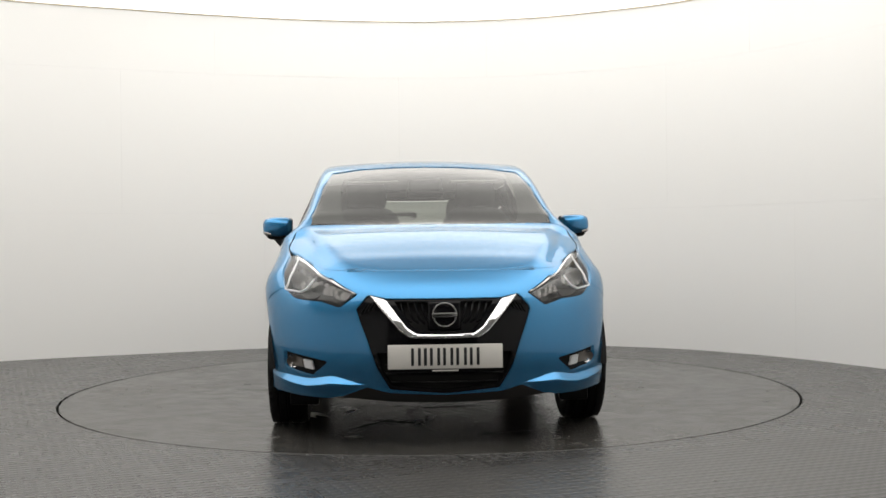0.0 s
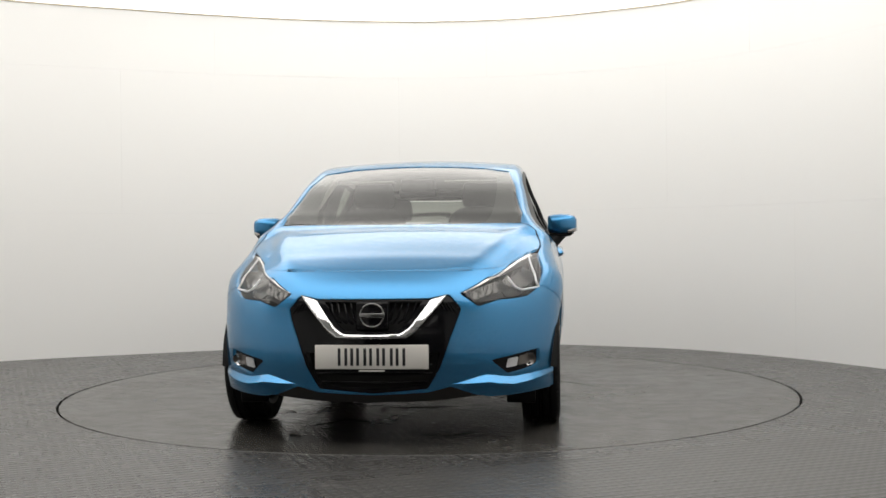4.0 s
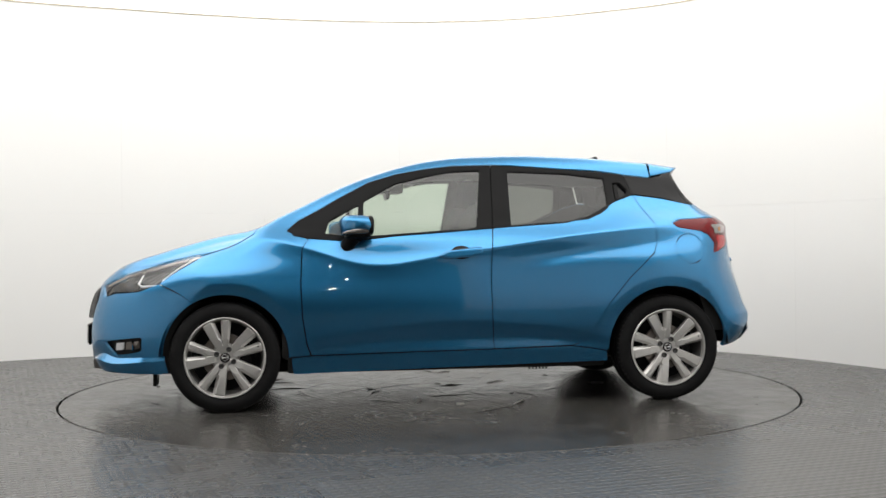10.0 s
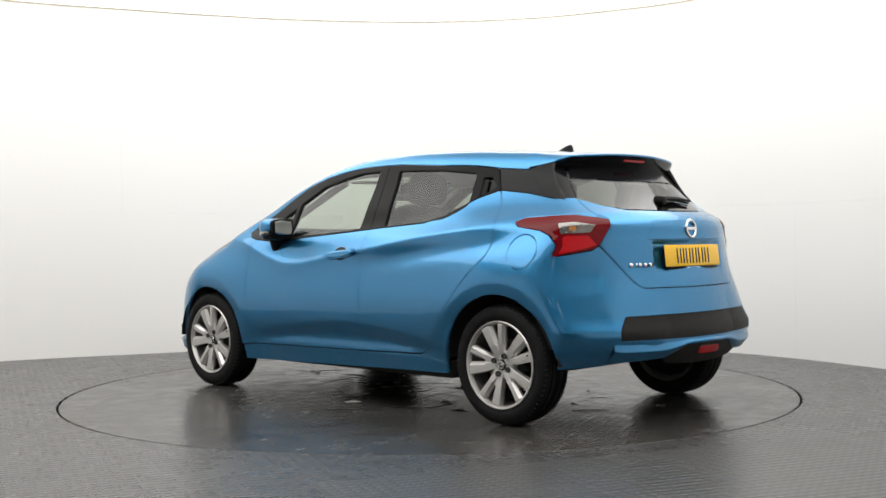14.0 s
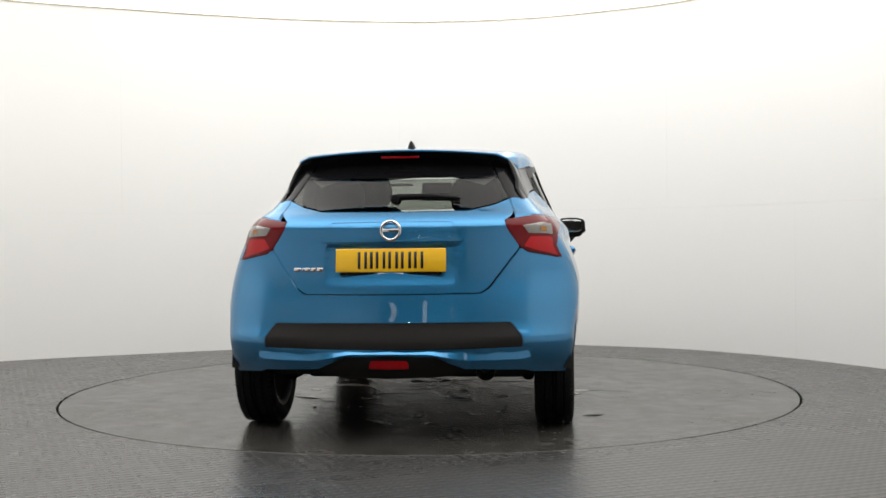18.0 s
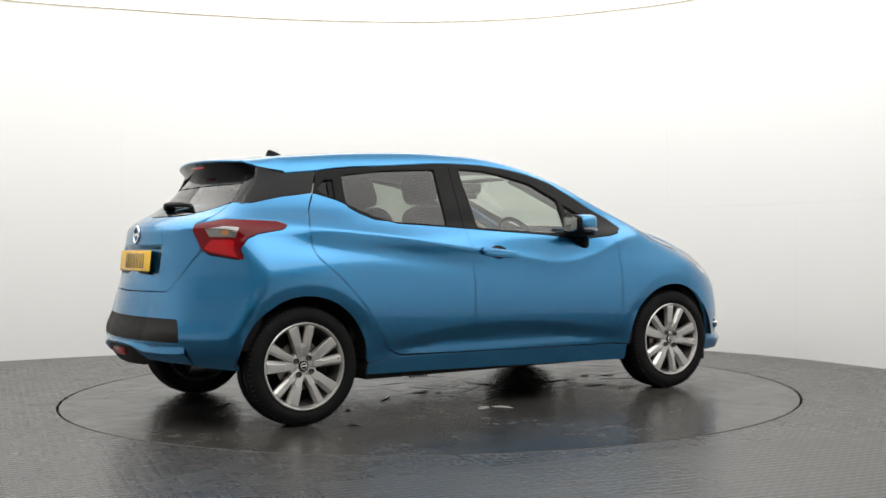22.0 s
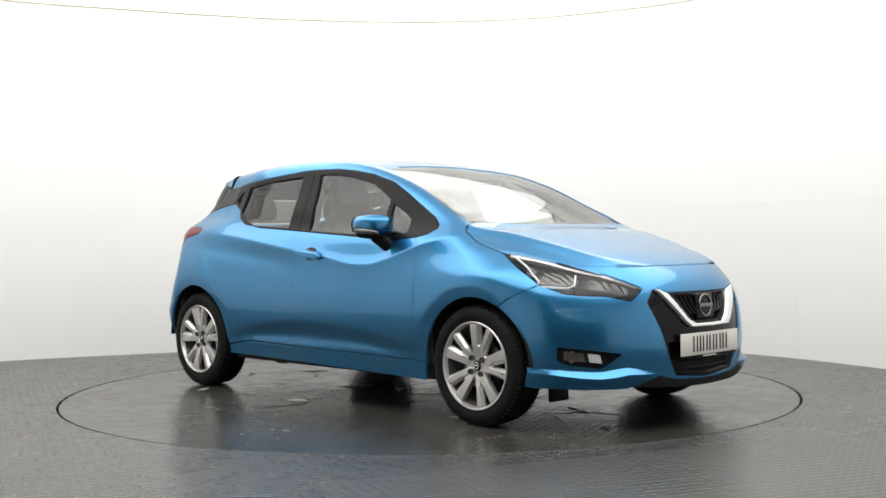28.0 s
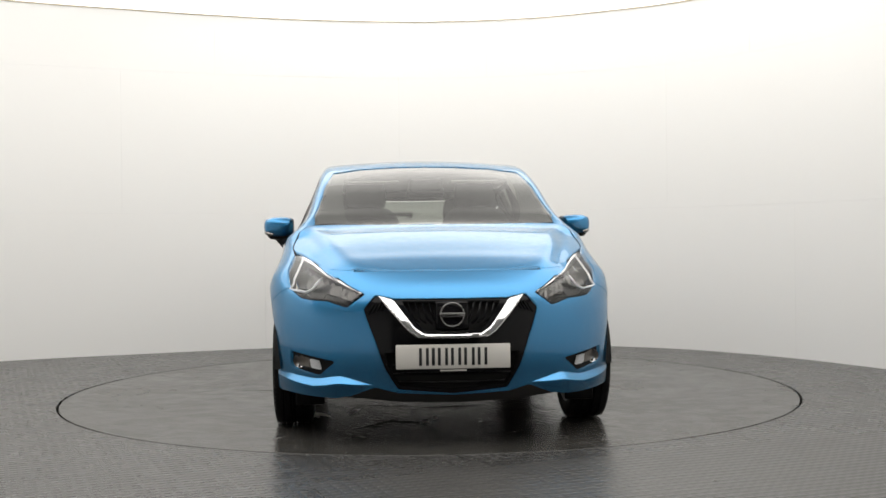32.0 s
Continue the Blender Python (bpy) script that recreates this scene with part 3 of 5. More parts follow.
# window frames and panes
top_f = [q for q in WINDOW_TOP if q[1] < .3]
frame_f = top_f + [("s", .25, 1.005)] + BELT_FRONT[::-1][1:] + S((-.799, .957), (-.871, .972))
pane1 = S((-.705, .985), (-.68, 1.056), (-.515, 1.145), (-.532, .968))
pane2 = S((-.49, .968), (-.478, 1.170), (-.293, 1.268), (-.098, 1.313), (.033, 1.335), (.197, 1.341), (.154, 1.010))
pair("window_frame", "s", [sheet("s", frame_f), sheet("s", pane1), sheet("s", pane2)], BLACK_SATIN, front_doors, "satin black window surround", level=.0005, lip=.03)
for pane in (pane1, pane2):
    for ob in pair("window_pane", "s", [sheet("s", pane)], GLASS, front_doors, "clear green-tinted glass", level=-.012, lip=0, shrink=-.008):
        ob.visible_shadow = False
frame_r = S((.265, 1.376)) + [q for q in WINDOW_TOP if q[1] > .3] + [("s", 1.117, 1.197)] + BELT_REAR[::-1][1:]
pane3 = S((.364, 1.335), (.698, 1.321), (.944, 1.293), (.949, 1.121), (.898, 1.089), (.813, 1.053), (.695, 1.043), (.361, 1.023))
tri = S((.997, 1.268), (1.042, 1.268), (1.086, 1.224), (1.082, 1.211), (1.003, 1.162))
pair("window_frame", "s", [sheet("s", frame_r), sheet("s", pane3), sheet("s", tri)], BLACK_SATIN, rear_doors, "satin black window surround", level=.0005, lip=.03)
for ob in pair("window_pane", "s", [sheet("s", pane3)], TINT, rear_doors, "dark privacy glass", level=-.012, lip=0, shrink=-.008):
    ob.visible_shadow = False
pair("door_handle", "s", [sheet("s", tri)], BLACK_GLOSS, rear_doors, "hidden black door handle recess", level=-.022, lip=0, shrink=-.008)
hgrip = S((1.002, 1.262), (1.03, 1.262), (1.034, 1.175), (1.006, 1.168))
pair("handle_grip", "s", [sheet("s", hgrip)], BLACK_SATIN, rear_doors, level=-.004, lip=.01)
# rear pillar
pillar = S((1.08, 1.316), (1.16, 1.309), (1.25, 1.301), (1.325, 1.312), (1.345, 1.262), (1.41, 1.194), (1.455, 1.145), (1.294, 1.178), (1.12, 1.200))
pair("pillar_cover", "s", [sheet("s", pillar)], BLACK_GLOSS, BOTH, "gloss black rear pillar cover", level=.001)
fin = S((1.325, 1.322), (1.345, 1.262), (1.41, 1.194), (1.455, 1.145)) + E((.545, 1.143), (.50, 1.225), (.46, 1.32))
pair("rear_pillar_fin", "r", [sheet("r", fin)], BLACK_GLOSS, BOTH, level=.001)

corner = S((1.465, 1.142), (1.52, 1.098), (1.552, 1.062)) + E((.655, 1.064), (.577, 1.045), (.576, 1.075), (.551, 1.143))
pair("quarter_corner", "r", [sheet("r", corner)], PAINT, BOTH, shrink=-.001, corner=.002, step=.015)
# door handles of the front doors
for s, up in zip((1, -1), front_doors):
    bm = bmesh.new()
    pts = [(-.072, .850), (-.03, .878), (.06, .890), (.172, .899), (.184, .880), (.176, .856), (.10, .841), (-.03, .831)]
    px = trace(np.array([(0, a, b) for a, b in pts]), np.tile([1.0, 0, 0], (len(pts), 1)), 1.2)[:, 0]
    lo = [bm.verts.new((s * (x + .004), a, b)) for x, (a, b) in zip(px, pts)]
    hi = [bm.verts.new((s * (x + .034), .058 + (a - .058) * .96, .865 + (b - .865) * .8)) for x, (a, b) in zip(px, pts)]
    k = len(pts)
    bm.faces.new(hi), bm.faces.new(lo[::-1])
    for i in range(k):
        bm.faces.new((lo[i], lo[(i + 1) % k], hi[(i + 1) % k], hi[i]))
    bmesh.ops.recalc_face_normals(bm, faces=bm.faces[:])
    bmesh.ops.bevel(bm, geom=[e for e in bm.edges if all(q in hi for q in e.verts)], offset=.008, segments=3, affect="EDGES")
    part("door_handle", smooth_all(bm, 35), PAINT, up, "body-coloured pull handle")
# flat black disc paints the shade of the hollow behind each handle
cup = [("s", .058 + .064 * math.cos(a), .868 + .042 * math.sin(a)) for a in np.linspace(0, 2 * math.pi, 20, endpoint=False)]
pair("handle_cup_shade", "s", [sheet("s", cup)], BLACK_GLOSS, front_doors, level=.002, lip=0, corner=0)

gusset = sheet("u", [("t", .657, -1.060)] + S((-1.10, .983), (-1.138, .957), (-1.12, .935), (-.99, .95), (-.88, .965), (-.89, .99), (-.925, 1.022), (-.955, 1.035)) + [("t", .655, -.98)])
pair("fender_gusset", "u", [gusset], PAINT, BOTH, shrink=0, corner=0, step=.012, level=-.0012, lip=0)

# ---- bonnet, roof, windscreen ----
edge = on_body(HOOD_SIDE + S((-1.375, .868), (-1.42, .872)) + N((.669, .855), (.560, .802), (.515, .798)))[:, :2]
front = on_body(N((.467, .796), (.269, .798), (0, .798)))[:, :2]
half = np.concatenate([[(0, -1.10), (.3, -1.085), (.52, -1.065), (.655, -1.06)], edge, front])
hood = np.concatenate([half, (half * [-1, 1])[::-1][1:-1]])
hy = np.linspace(-1.86, -1.1, 24)
HOOD_LINES = [np.stack([s * (HOOD_EDGE(hy) + d), hy], 1) for s in (1, -1) for d in (-.06, -.035, -.018, 0, .012, .025, .04, .055, .07, .085)]
part("bonnet", panel("bonnet", "t", [hood], PAINT, lines=HOOD_LINES), parent=car)
# thin dark bead draws the shade in the bonnet's shut gap
seam = on_body([("t", .655, -1.063)] + HOOD_SIDE)
for s in (1, -1):
    part("bonnet_gap_line", tube([q * [s, 1, 1] for q in seam], .0021, 6), DARK, car, "dark line drawn for the shaded shut gap beside the bonnet")
wt = [q for q in WINDOW_TOP if q[1] > -.95]
rail = sheet("u", [("t", .668, -1.035)] + S((-.985, 1.02), (-.945, 1.03), (-.915, 1.012)) + wt[1:])
ws = sheet("u", [("t", .655, -1.04), ("t", .610, -.70), ("t", .583, -.50), ("t", .555, -.31), ("t", .40, -.235), ("t", .2, -.205), ("t", 0, -.195)])
corner_u = sheet("u", S((1.16, 1.311), (1.25, 1.303)))
rear = np.concatenate([corner_u, [(1.25, .6), (1.25, 0)]])
neg = np.array([1, -1])
roof = np.concatenate([rail, rear, (np.concatenate([rail, rear]) * neg)[::-1][1:], (ws * neg), ws[::-1][1:]])
part("roof", panel("roof", "u", [roof], PAINT), parent=car)
rear2 = np.array([(1.10, rail[-1][1] - .02), (1.46, .85), (1.46, 0)])
liner = np.concatenate([rail[6:], rear2, (np.concatenate([rail[6:], rear2]) * neg)[::-1][1:], (ws[2:] * neg), ws[::-1][1:-2]])
part("roof_lining", panel("roof_lining", "u", [liner], LINING, -.035, lip=.01), parent=car, label="pale grey fabric headlining")
base = sheet("u", [("t", 0, -1.10), ("t", .3, -1.085), ("t", .52, -1.06)])
wsl = np.concatenate([base, ws, (ws * neg)[::-1][1:], (base * neg)[::-1][:-1]])
wind = part("windscreen", panel("windscreen", "u", [wsl], SCREEN, -.004, lip=0, shrink=-.006), parent=car)
wind.visible_shadow = False
inner = wsl * [1, .93]
inner[:, 0] = np.clip(wsl[:, 0], -1.09, -.25)
part("windscreen_border", panel("windscreen_border", "u", [wsl, inner], BLACK_SATIN, -.010, lip=0, corner=0, shrink=-.004), parent=car, label="black ceramic windscreen border")
cowl = np.array([(0, -1.13), (.3, -1.115), (.55, -1.085), (.66, -1.06), (.66, -1.0), (.3, -1.05), (0, -1.06)])
part("cowl", panel("cowl", "t", [np.concatenate([cowl, (cowl * [-1, 1])[::-1][1:-1]])], BLACK_GRAIN, -.012, lip=0), parent=car, label="black plastic cowl below the windscreen")
for a, b in (((-.12, -1.075), (.60, -1.02)), ((-.62, -1.03), (.06, -1.075))):
    pts = [(a[0] + (b[0] - a[0]) * k / 8, a[1] + (b[1] - a[1]) * k / 8) for k in range(9)]
    p3 = on_body([("t", x, y) for x, y in pts]) + [0, -.004, -.011]
    part("wiper", tube(p3, [.006, .0055, .005, .005, .0045, .0045, .004, .004, .0035], 8), BLACK_SATIN, car, "black windscreen wiper")

# ---- front ----
def both(uv):
    """A loop that begins and ends on the middle line, closed by its mirror image."""
    return np.concatenate([uv, (uv * [-1, 1])[::-1][1:-1]])


def fsheet(*p):
    return sheet("f", N(*p))


top = N((0, .798), (.269, .798), (.467, .796), (.50, .79), (.536, .778), (.395, .693), (.477, .634), (.565, .66), (.645, .664), (.70, .672)) + S((-1.62, .715), (-1.56, .688), (-1.50, .657)) + arch(0, 119.4, 180, 8) + S((-1.60, .215)) + N((.70, .216), (.5, .218), (.362, .24), (.25, .235), (0, .223))
grille = both(fsheet((0, .670), (.258, .671), (.346, .688), (.401, .626), (.351, .488), (.306, .357), (.25, .265), (0, .245)))
fog = fsheet((.751, .417), (.749, .351), (.723, .335), (.613, .314), (.538, .382), (.63, .397))
part("front_bumper", panel("front_bumper", "f", [both(sheet("f", top)), grille, fog, fog * [-1, 1]], PAINT), parent=car)
mouth_up = both(fsheet((0, .664), (.235, .664), (.165, .560), (.128, .526), (0, .521)))
mouth_low = both(fsheet((0, .432), (.315, .432), (.292, .340), (.245, .275), (0, .256)))
GR = part("grille", panel("grille", "f", [grille, mouth_up, mouth_low], BLACK_GLOSS, -.010, lip=.03, shrink=-.003), parent=car, label="gloss black grille surround")
part("grille_backing", panel("grille_backing", "f", [grille], DARK, -.055, lip=0, shrink=-.004), parent=GR)
vee = both(fsheet((0, .515), (.128, .518), (.170, .546), (.262, .672), (.340, .686), (.198, .520), (.160, .494), (0, .491)))
vv, vf, vn = skin("f", [vee], step=.007, lip=.03)
vv, vn = np.array(vv), np.array(vn)
chain = np.array([(0, .491), (.160, .494), (.198, .520), (.340, .686)])
best = np.full(len(vv), 9.0)
for a, b in zip(chain, chain[1:]):
    q = np.stack([np.abs(vv[:, 0]), vv[:, 2]], 1)
    t = np.clip(((q - a) @ (b - a)) / ((b - a) @ (b - a)), 0, 1)
    best = np.minimum(best, np.linalg.norm(q - a - t[:, None] * (b - a), axis=1))
vv = vv + vn * np.clip(.014 - .30 * best, -.012, .014)[:, None]
part("chrome_vee", mesh_of("chrome_vee", vv, vf, None, CHROME), parent=GR, label="polished chrome V-shaped trim")
for s in (1, -1):
    for k in range(6):
        x = .075 + .031 * k
        zs = [.664, .62, .58, .55 + .004 * k]
        xs = [x, x - .010, x - .024, x - .045 - .002 * k]
        pts = [(a, b) for a, b in zip(xs, zs) if b > .53 and a > .02]
        p3 = on_body(N(*pts)) * [s, 1, 1] + [0, .022, 0]
        part("grille_slat", tube(p3, .0055, 6), BLACK_GLOSS, GR)
    for k in range(4):
        p3 = on_body(N((.300 + .018 * k, .664 - .006 * k), (.325 + .018 * k, .622 - .006 * k))) * [s, 1, 1] + [0, .006, 0]
        part("vent_slat", tube(p3, .004, 6), BLACK_SATIN, GR)
for z in (.41, .37, .33, .29):
    p3 = on_body(N((-.27, z), (-.13, z), (0, z), (.13, z), (.27, z))) + [0, .035, 0]
    part("intake_bar", tube(p3, .006, 6), BLACK_SATIN, GR)


def badge(y, z, r, back, tilt, mat, thick):
    """A plain ring with a bar across it; faces towards -y."""
    b = new("badge")
    b.parent = car
    b.matrix_basis = pose(0, y, z, tilt, 0, 0 if back else 180) if back else pose(0, y, z, tilt)
    prof = [(r + thick * math.cos(a), .006 * math.sin(a)) for a in np.linspace(0, 2 * math.pi, 12, endpoint=False)]
    part("ring", lathe(prof, 48, "y", True), mat, b, "badge ring")
    part("bar", box(-r * 1.1, -.010, -r * .19, r * 1.1, .004, r * .19, .003), mat, b, "plain bar")
    return b


FRONT_BADGE = badge(-2.062, .598, .053, False, -4, SMOKED, .0055)
part("badge_disc", box(-.076, .001, -.070, .076, .02, .062, .010, 3), BLACK_GLOSS, FRONT_BADGE, "dark sensor panel behind the badge")


def number_plate(name, face, flip, y, z, tilt, label):
    """Plate with six plain bars in place of its characters, on a black holder."""
    pl = new(name)
    pl.parent = car
    pl.matrix_basis = pose(0, y, z, tilt, 0, 180 if flip else 0)
    tagged(pl, label)
    part("plate", box(-.26, -.006, -.0555, .26, 0, .0555, .004), face, pl)
    part("plate_holder", box(-.24, -.001, -.069, .24, .010, .05, .003), BLACK_SATIN, pl)
    x = -.155
    for w in (.044, .014, .046, .046, .048, .044):
        for a, b in ((x, x + .013), (x + w - .013, x + w)) if w > .02 else ((x, x + w),):
            part("character_bar", box(a, -.0075, -.0395, b, -.0055, .0395, .0008, 1), INK, pl)
        x += w + .0135
    part("maker_bar", box(-.06, -.0025, -.0665, .06, 0, -.0595), PLATE_WHITE, pl)
    return pl


number_plate("front_plate", PLATE_WHITE, False, -2.085, .412, 0, "white front plate with plain black bars")
number_plate("rear_plate", PLATE_YELLOW, True, 1.865, .846, -6, "yellow rear plate with plain black bars")

# lower lips
def wedge(name, label, up, kind, rows):
    """A folded blade: for each station the edge above, the ridge that stands proud, the foot; rows of (a, z top, z ridge, z foot, proud)."""
    far = {"n": ((0, -.8), (0, -1, 0)), "e": ((0, .6), (0, 1, 0))}[kind]
    for s, par in zip((1, -1), up):
        v, f = [], []
        for a, zt, zr, zf, out in rows:
            for z, k in ((zt, -.004), (zr, out), (zr - .006, out), (zf, out * .35), (zf - .006, -.03)):
                p = trace(np.array([(a, far[0][1], z)], float), np.array([far[1]], float), 1.5, min(k, 0))[0]
                nn = slope(p[None])[0]
                p = p + nn * max(k, 0)
                v.append((s * p[0], p[1], p[2]))
        for i in range(len(rows) - 1):
            for k in range(4):
                q = (5 * i + k, 5 * i + k + 1, 5 * i + k + 6, 5 * i + k + 5)
                f.append(q)
        me = mesh_of(name, v, f, None, PAINT, False)
        b = bmesh.new()
        b.from_mesh(me)
        bmesh.ops.recalc_face_normals(b, faces=b.faces[:])
        if sum((q.normal.y for q in b.faces)) * (-1 if kind == "n" else 1) < 0:
            bmesh.ops.reverse_faces(b, faces=b.faces[:])
        smooth_all(b, 25)
        b.to_mesh(me)
        b.free()
        part(name, me, parent=par, label=label)


wedge("bumper_blade", "blue wedge-shaped lower bumper blade", BOTH, "n", [
    (.365, .286, .284, .282, .002), (.42, .300, .285, .252, .016), (.47, .314, .288, .232, .026), (.511, .322, .290, .220, .032), (.55, .316, .280, .217, .033),
    (.616, .302, .270, .216, .032), (.68, .305, .275, .217, .028), (.74, .312, .285, .220, .022), (.785, .318, .294, .224, .012), (.815, .32, .300, .226, .002)])
skid = both(fsheet((0, .240), (.25, .250), (.354, .275), (.485, .222), (.25, .205), (0, .200)))
part("front_skid", panel("front_skid", "f", [skid], BLACK_GRAIN, .003, lip=.03), parent=car, label="dark grey lower lip")

nose_joint = sheet("f", N((.44, .802), (.50, .815), (.60, .842), (.62, .825), (.536, .764), (.46, .772)))
pair("nose_joint", "f", [nose_joint], PAINT, BOTH, shrink=0, corner=0, level=-.0018, lip=0, step=.012)
# fog lamps
for i, up in enumerate(pair("fog_surround", "f", [fog], BLACK_GRAIN, BOTH, "black fog lamp recess", level=-.035, lip=0, shrink=-.006)):
    s = 1 - 2 * i
    for poly, mat, lev, nm, lab in ((((.618, .384), (.664, .390), (.655, .342), (.606, .336)), DRL, -.014, "running_lamp", "clear rectangular lamp"),
                                    (((.672, .392), (.735, .400), (.733, .356), (.718, .349), (.662, .343)), STEEL, -.022, "fog_lamp", "round fog lamp behind clear glass")):
        me = skin("f", [fsheet(*poly)], level=lev, lip=.01, step=.012)
        part(nm, mesh_of(nm, np.array(me[0]) * [s, 1, 1], me[1] if s > 0 else [q[::-1] for q in me[1]], np.array(me[2]) * [s, 1, 1], mat), parent=up, label=lab)
    me = skin("f", [fsheet((.739, .404), (.737, .352), (.62, .332), (.592, .352), (.614, .390))], level=-.006, lip=0)
    part("lens", mesh_of("lens", np.array(me[0]) * [s, 1, 1], me[1] if s > 0 else [q[::-1] for q in me[1]], np.array(me[2]) * [s, 1, 1], LENS), parent=up)
    c = on_body(N((.705, .372)))[0] * [s, 1, 1]
    part("reflector", lathe([(.002, .012), (.014, .006), (.026, -.008), (.030, -.012)], 28, "y"), CHROME, up).location = c + [0, .022, 0]

# headlights
lamp = N((.395, .693), (.536, .778), (.669, .852)) + S((-1.42, .872), (-1.37, .869)) + LAMP_LOW + N((.70, .672), (.645, .664), (.565, .66), (.477, .634))
lamp = sheet("f", lamp)
heads = pair("headlight", "f", [lamp], BLACK_GLOSS, BOTH, "clear headlight with dark housing and white light strip", level=-.075, lip=0, shrink=-.004)
for name, mat, lev, poly in (
        ("upper_strip", STRIP, -.012, N((.41, .697), (.536, .772), (.665, .845)) + S((-1.42, .866), (-1.40, .858)) + N((.665, .826), (.536, .752), (.43, .700))),
        ("main_reflector", LAMP_GREY, -.050, N((.768, .770), (.736, .803), (.657, .790), (.595, .750), (.632, .716), (.690, .703), (.756, .716))),
        ("dip_reflector", LAMP_GREY, -.046, N((.607, .717), (.584, .742), (.520, .726), (.518, .688), (.532, .675), (.612, .688))),
        ("indicator", LAMP_GREY, -.040, N((.512, .722), (.432, .693), (.470, .657), (.522, .668)))):
    pair(name, "f", [sheet("f", poly)], mat, heads, level=lev, lip=.012, step=.014)
pts = [("n", .605, .757), ("n", .639, .711), ("n", .671, .696), ("n", .755, .706)]
guide = [trace(*[np.array([q], float) for q in ((a, -.8, b), (0, -1, 0))], 1.5, -.020)[0] for _, a, b in pts] + list(trace(np.array([(0, -1.60, .730), (0, -1.565, .757), (0, -1.50, .803), (0, -1.41, .852)], float), np.tile([1.0, 0, 0], (4, 1)), 1.2, -.02))
for s, up in zip((1, -1), heads):
    part("light_guide", tube([g * [s, 1, 1] for g in guide], .0056, 8), DRL, up, "white light guide strip")
    for a, b, r in ((.690, .753, .034), (.566, .708, .022), (.475, .688, .014)):
        c = trace(np.array([(a, -.8, b)], float), np.array([(0, -1, 0)], float), 1.5, -.055)[0] * [s, 1, 1]
        o = part("bulb_bowl", lathe([(.002, .02), (r * .3, .012), (r * .75, -.004), (r, -.018), (r * 1.06, -.016)], 32, "y"), LAMP_GREY, up, "bright reflector bowl")
        o.location = c
        part("bulb", lathe([(.001, -.012), (.006, -.010), (.008, 0), (.008, .016)], 16, "y"), LENS, up).location = c
pair("lens", "f", [lamp], LENS, heads, level=.001, lip=0)

# ---- rear ----
gate = E((0, 1.078), (.355, 1.082), (.465, 1.108), (.545, 1.143), (.571, 1.075), (.527, 1.036), (.536, 1.0), (.60, .904), (.457, .715), (.417, .69), (0, .688))
rec = []
for (a, b), (c, d) in (((.325, .735), (.325, .925)), ((.295, .765), (.295, .913))):
    L = np.array([(-a, b), (-a, d), (a, d), (a, b), (-a, b)])
    L = np.array([np.linspace(L[i], L[i + 1], 14) for i in range(4)]).reshape(-1, 2)
    q = on_body([("e", abs(x), z) for x, z in L]) * np.where(L[:, :1] < 0, [-1, 1, 1], [1, 1, 1])
    rec.append(unroll("r", q))
garnish = both(sheet("r", E((0, 1.024), (.286, 1.022), (.338, .932), (0, .932))))
part("tailgate", panel("tailgate", "r", [both(sheet("r", gate)), garnish], PAINT, lines=rec), parent=car)
part("tailgate_garnish", panel("tailgate_garnish", "r", [garnish], PAINT, .001, lip=.012, shrink=.0012), parent=car)
rg = E((0, 1.243), (.40, 1.246), (.455, 1.252), (.49, 1.243), (.545, 1.143), (.465, 1.108), (.355, 1.082), (0, 1.078))
rw = part("rear_window", panel("rear_window", "r", [both(sheet("r", rg))], TINT, -.003, lip=0), parent=car, label="dark privacy glass rear window")
rw.visible_shadow = False
band = E((0, 1.335), (.44, 1.325), (.50, 1.225), (.49, 1.243), (.455, 1.252), (.40, 1.246), (0, 1.243))
part("window_band", panel("window_band", "r", [both(sheet("r", band))], BLACK_GLOSS, -.002, lip=0), parent=rw)
BADGE = badge(1.860, .985, .044, True, 6, CHROME, .0075)
word = new("wordmark")
word.parent = car
tagged(word, "plain chrome bars in place of a model name")
x = .475
for w in (.036, .010, .026, .026, .030):
    y0 = on_body([("e", x - w / 2, .803)])[0][1]
    part("letter_bar", box(x - w, y0 - .002, .792, x, y0 + .006, .813, .002, 1), CHROME, word)
    x -= w + .005
# tail lights
tl = S((1.318, 1.028), (1.366, 1.048), (1.539, 1.057)) + E((.659, 1.06), (.527, 1.036), (.536, 1.0), (.60, .904), (.634, .882)) + S((1.561, .847), (1.579, .906), (1.538, .957), (1.486, .98), (1.349, 1.002))
tails = pair("tail_light", "r", [sheet("r", tl)], DARK_RED, BOTH, "red tail light with a clear inner segment", level=.004, lip=.03)
clear = S((1.560, 1.015)) + E((.735, 1.018), (.69, 1.024), (.605, 1.008), (.635, .965), (.725, .962)) + S((1.585, .958))
pair("clear_segment", "r", [sheet("r", clear)], SMOKE, tails, "clear reversing and turn segment", level=.0062, lip=.004, step=.014)
low = E((.645, .955), (.735, .955)) + S((1.592, .945), (1.60, .905), (1.585, .857)) + E((.66, .888), (.61, .905))
pair("brake_segment", "r", [sheet("r", low)], RED_LENS, tails, level=.0062, lip=.004, step=.014)
amber = E((.690, 1.005), (.722, 1.0), (.722, .972), (.692, .975))
pair("amber_bulb", "r", [sheet("r", amber)], AMBER, tails, level=.008, lip=.004, step=.012)
joint = S((1.585, .85), (1.53, .885), (1.462, .785), (1.415, .665), (1.4206, .624), (1.4425, .612), (1.4836, .585), (1.50, .66), (1.505, .765), (1.55, .825))
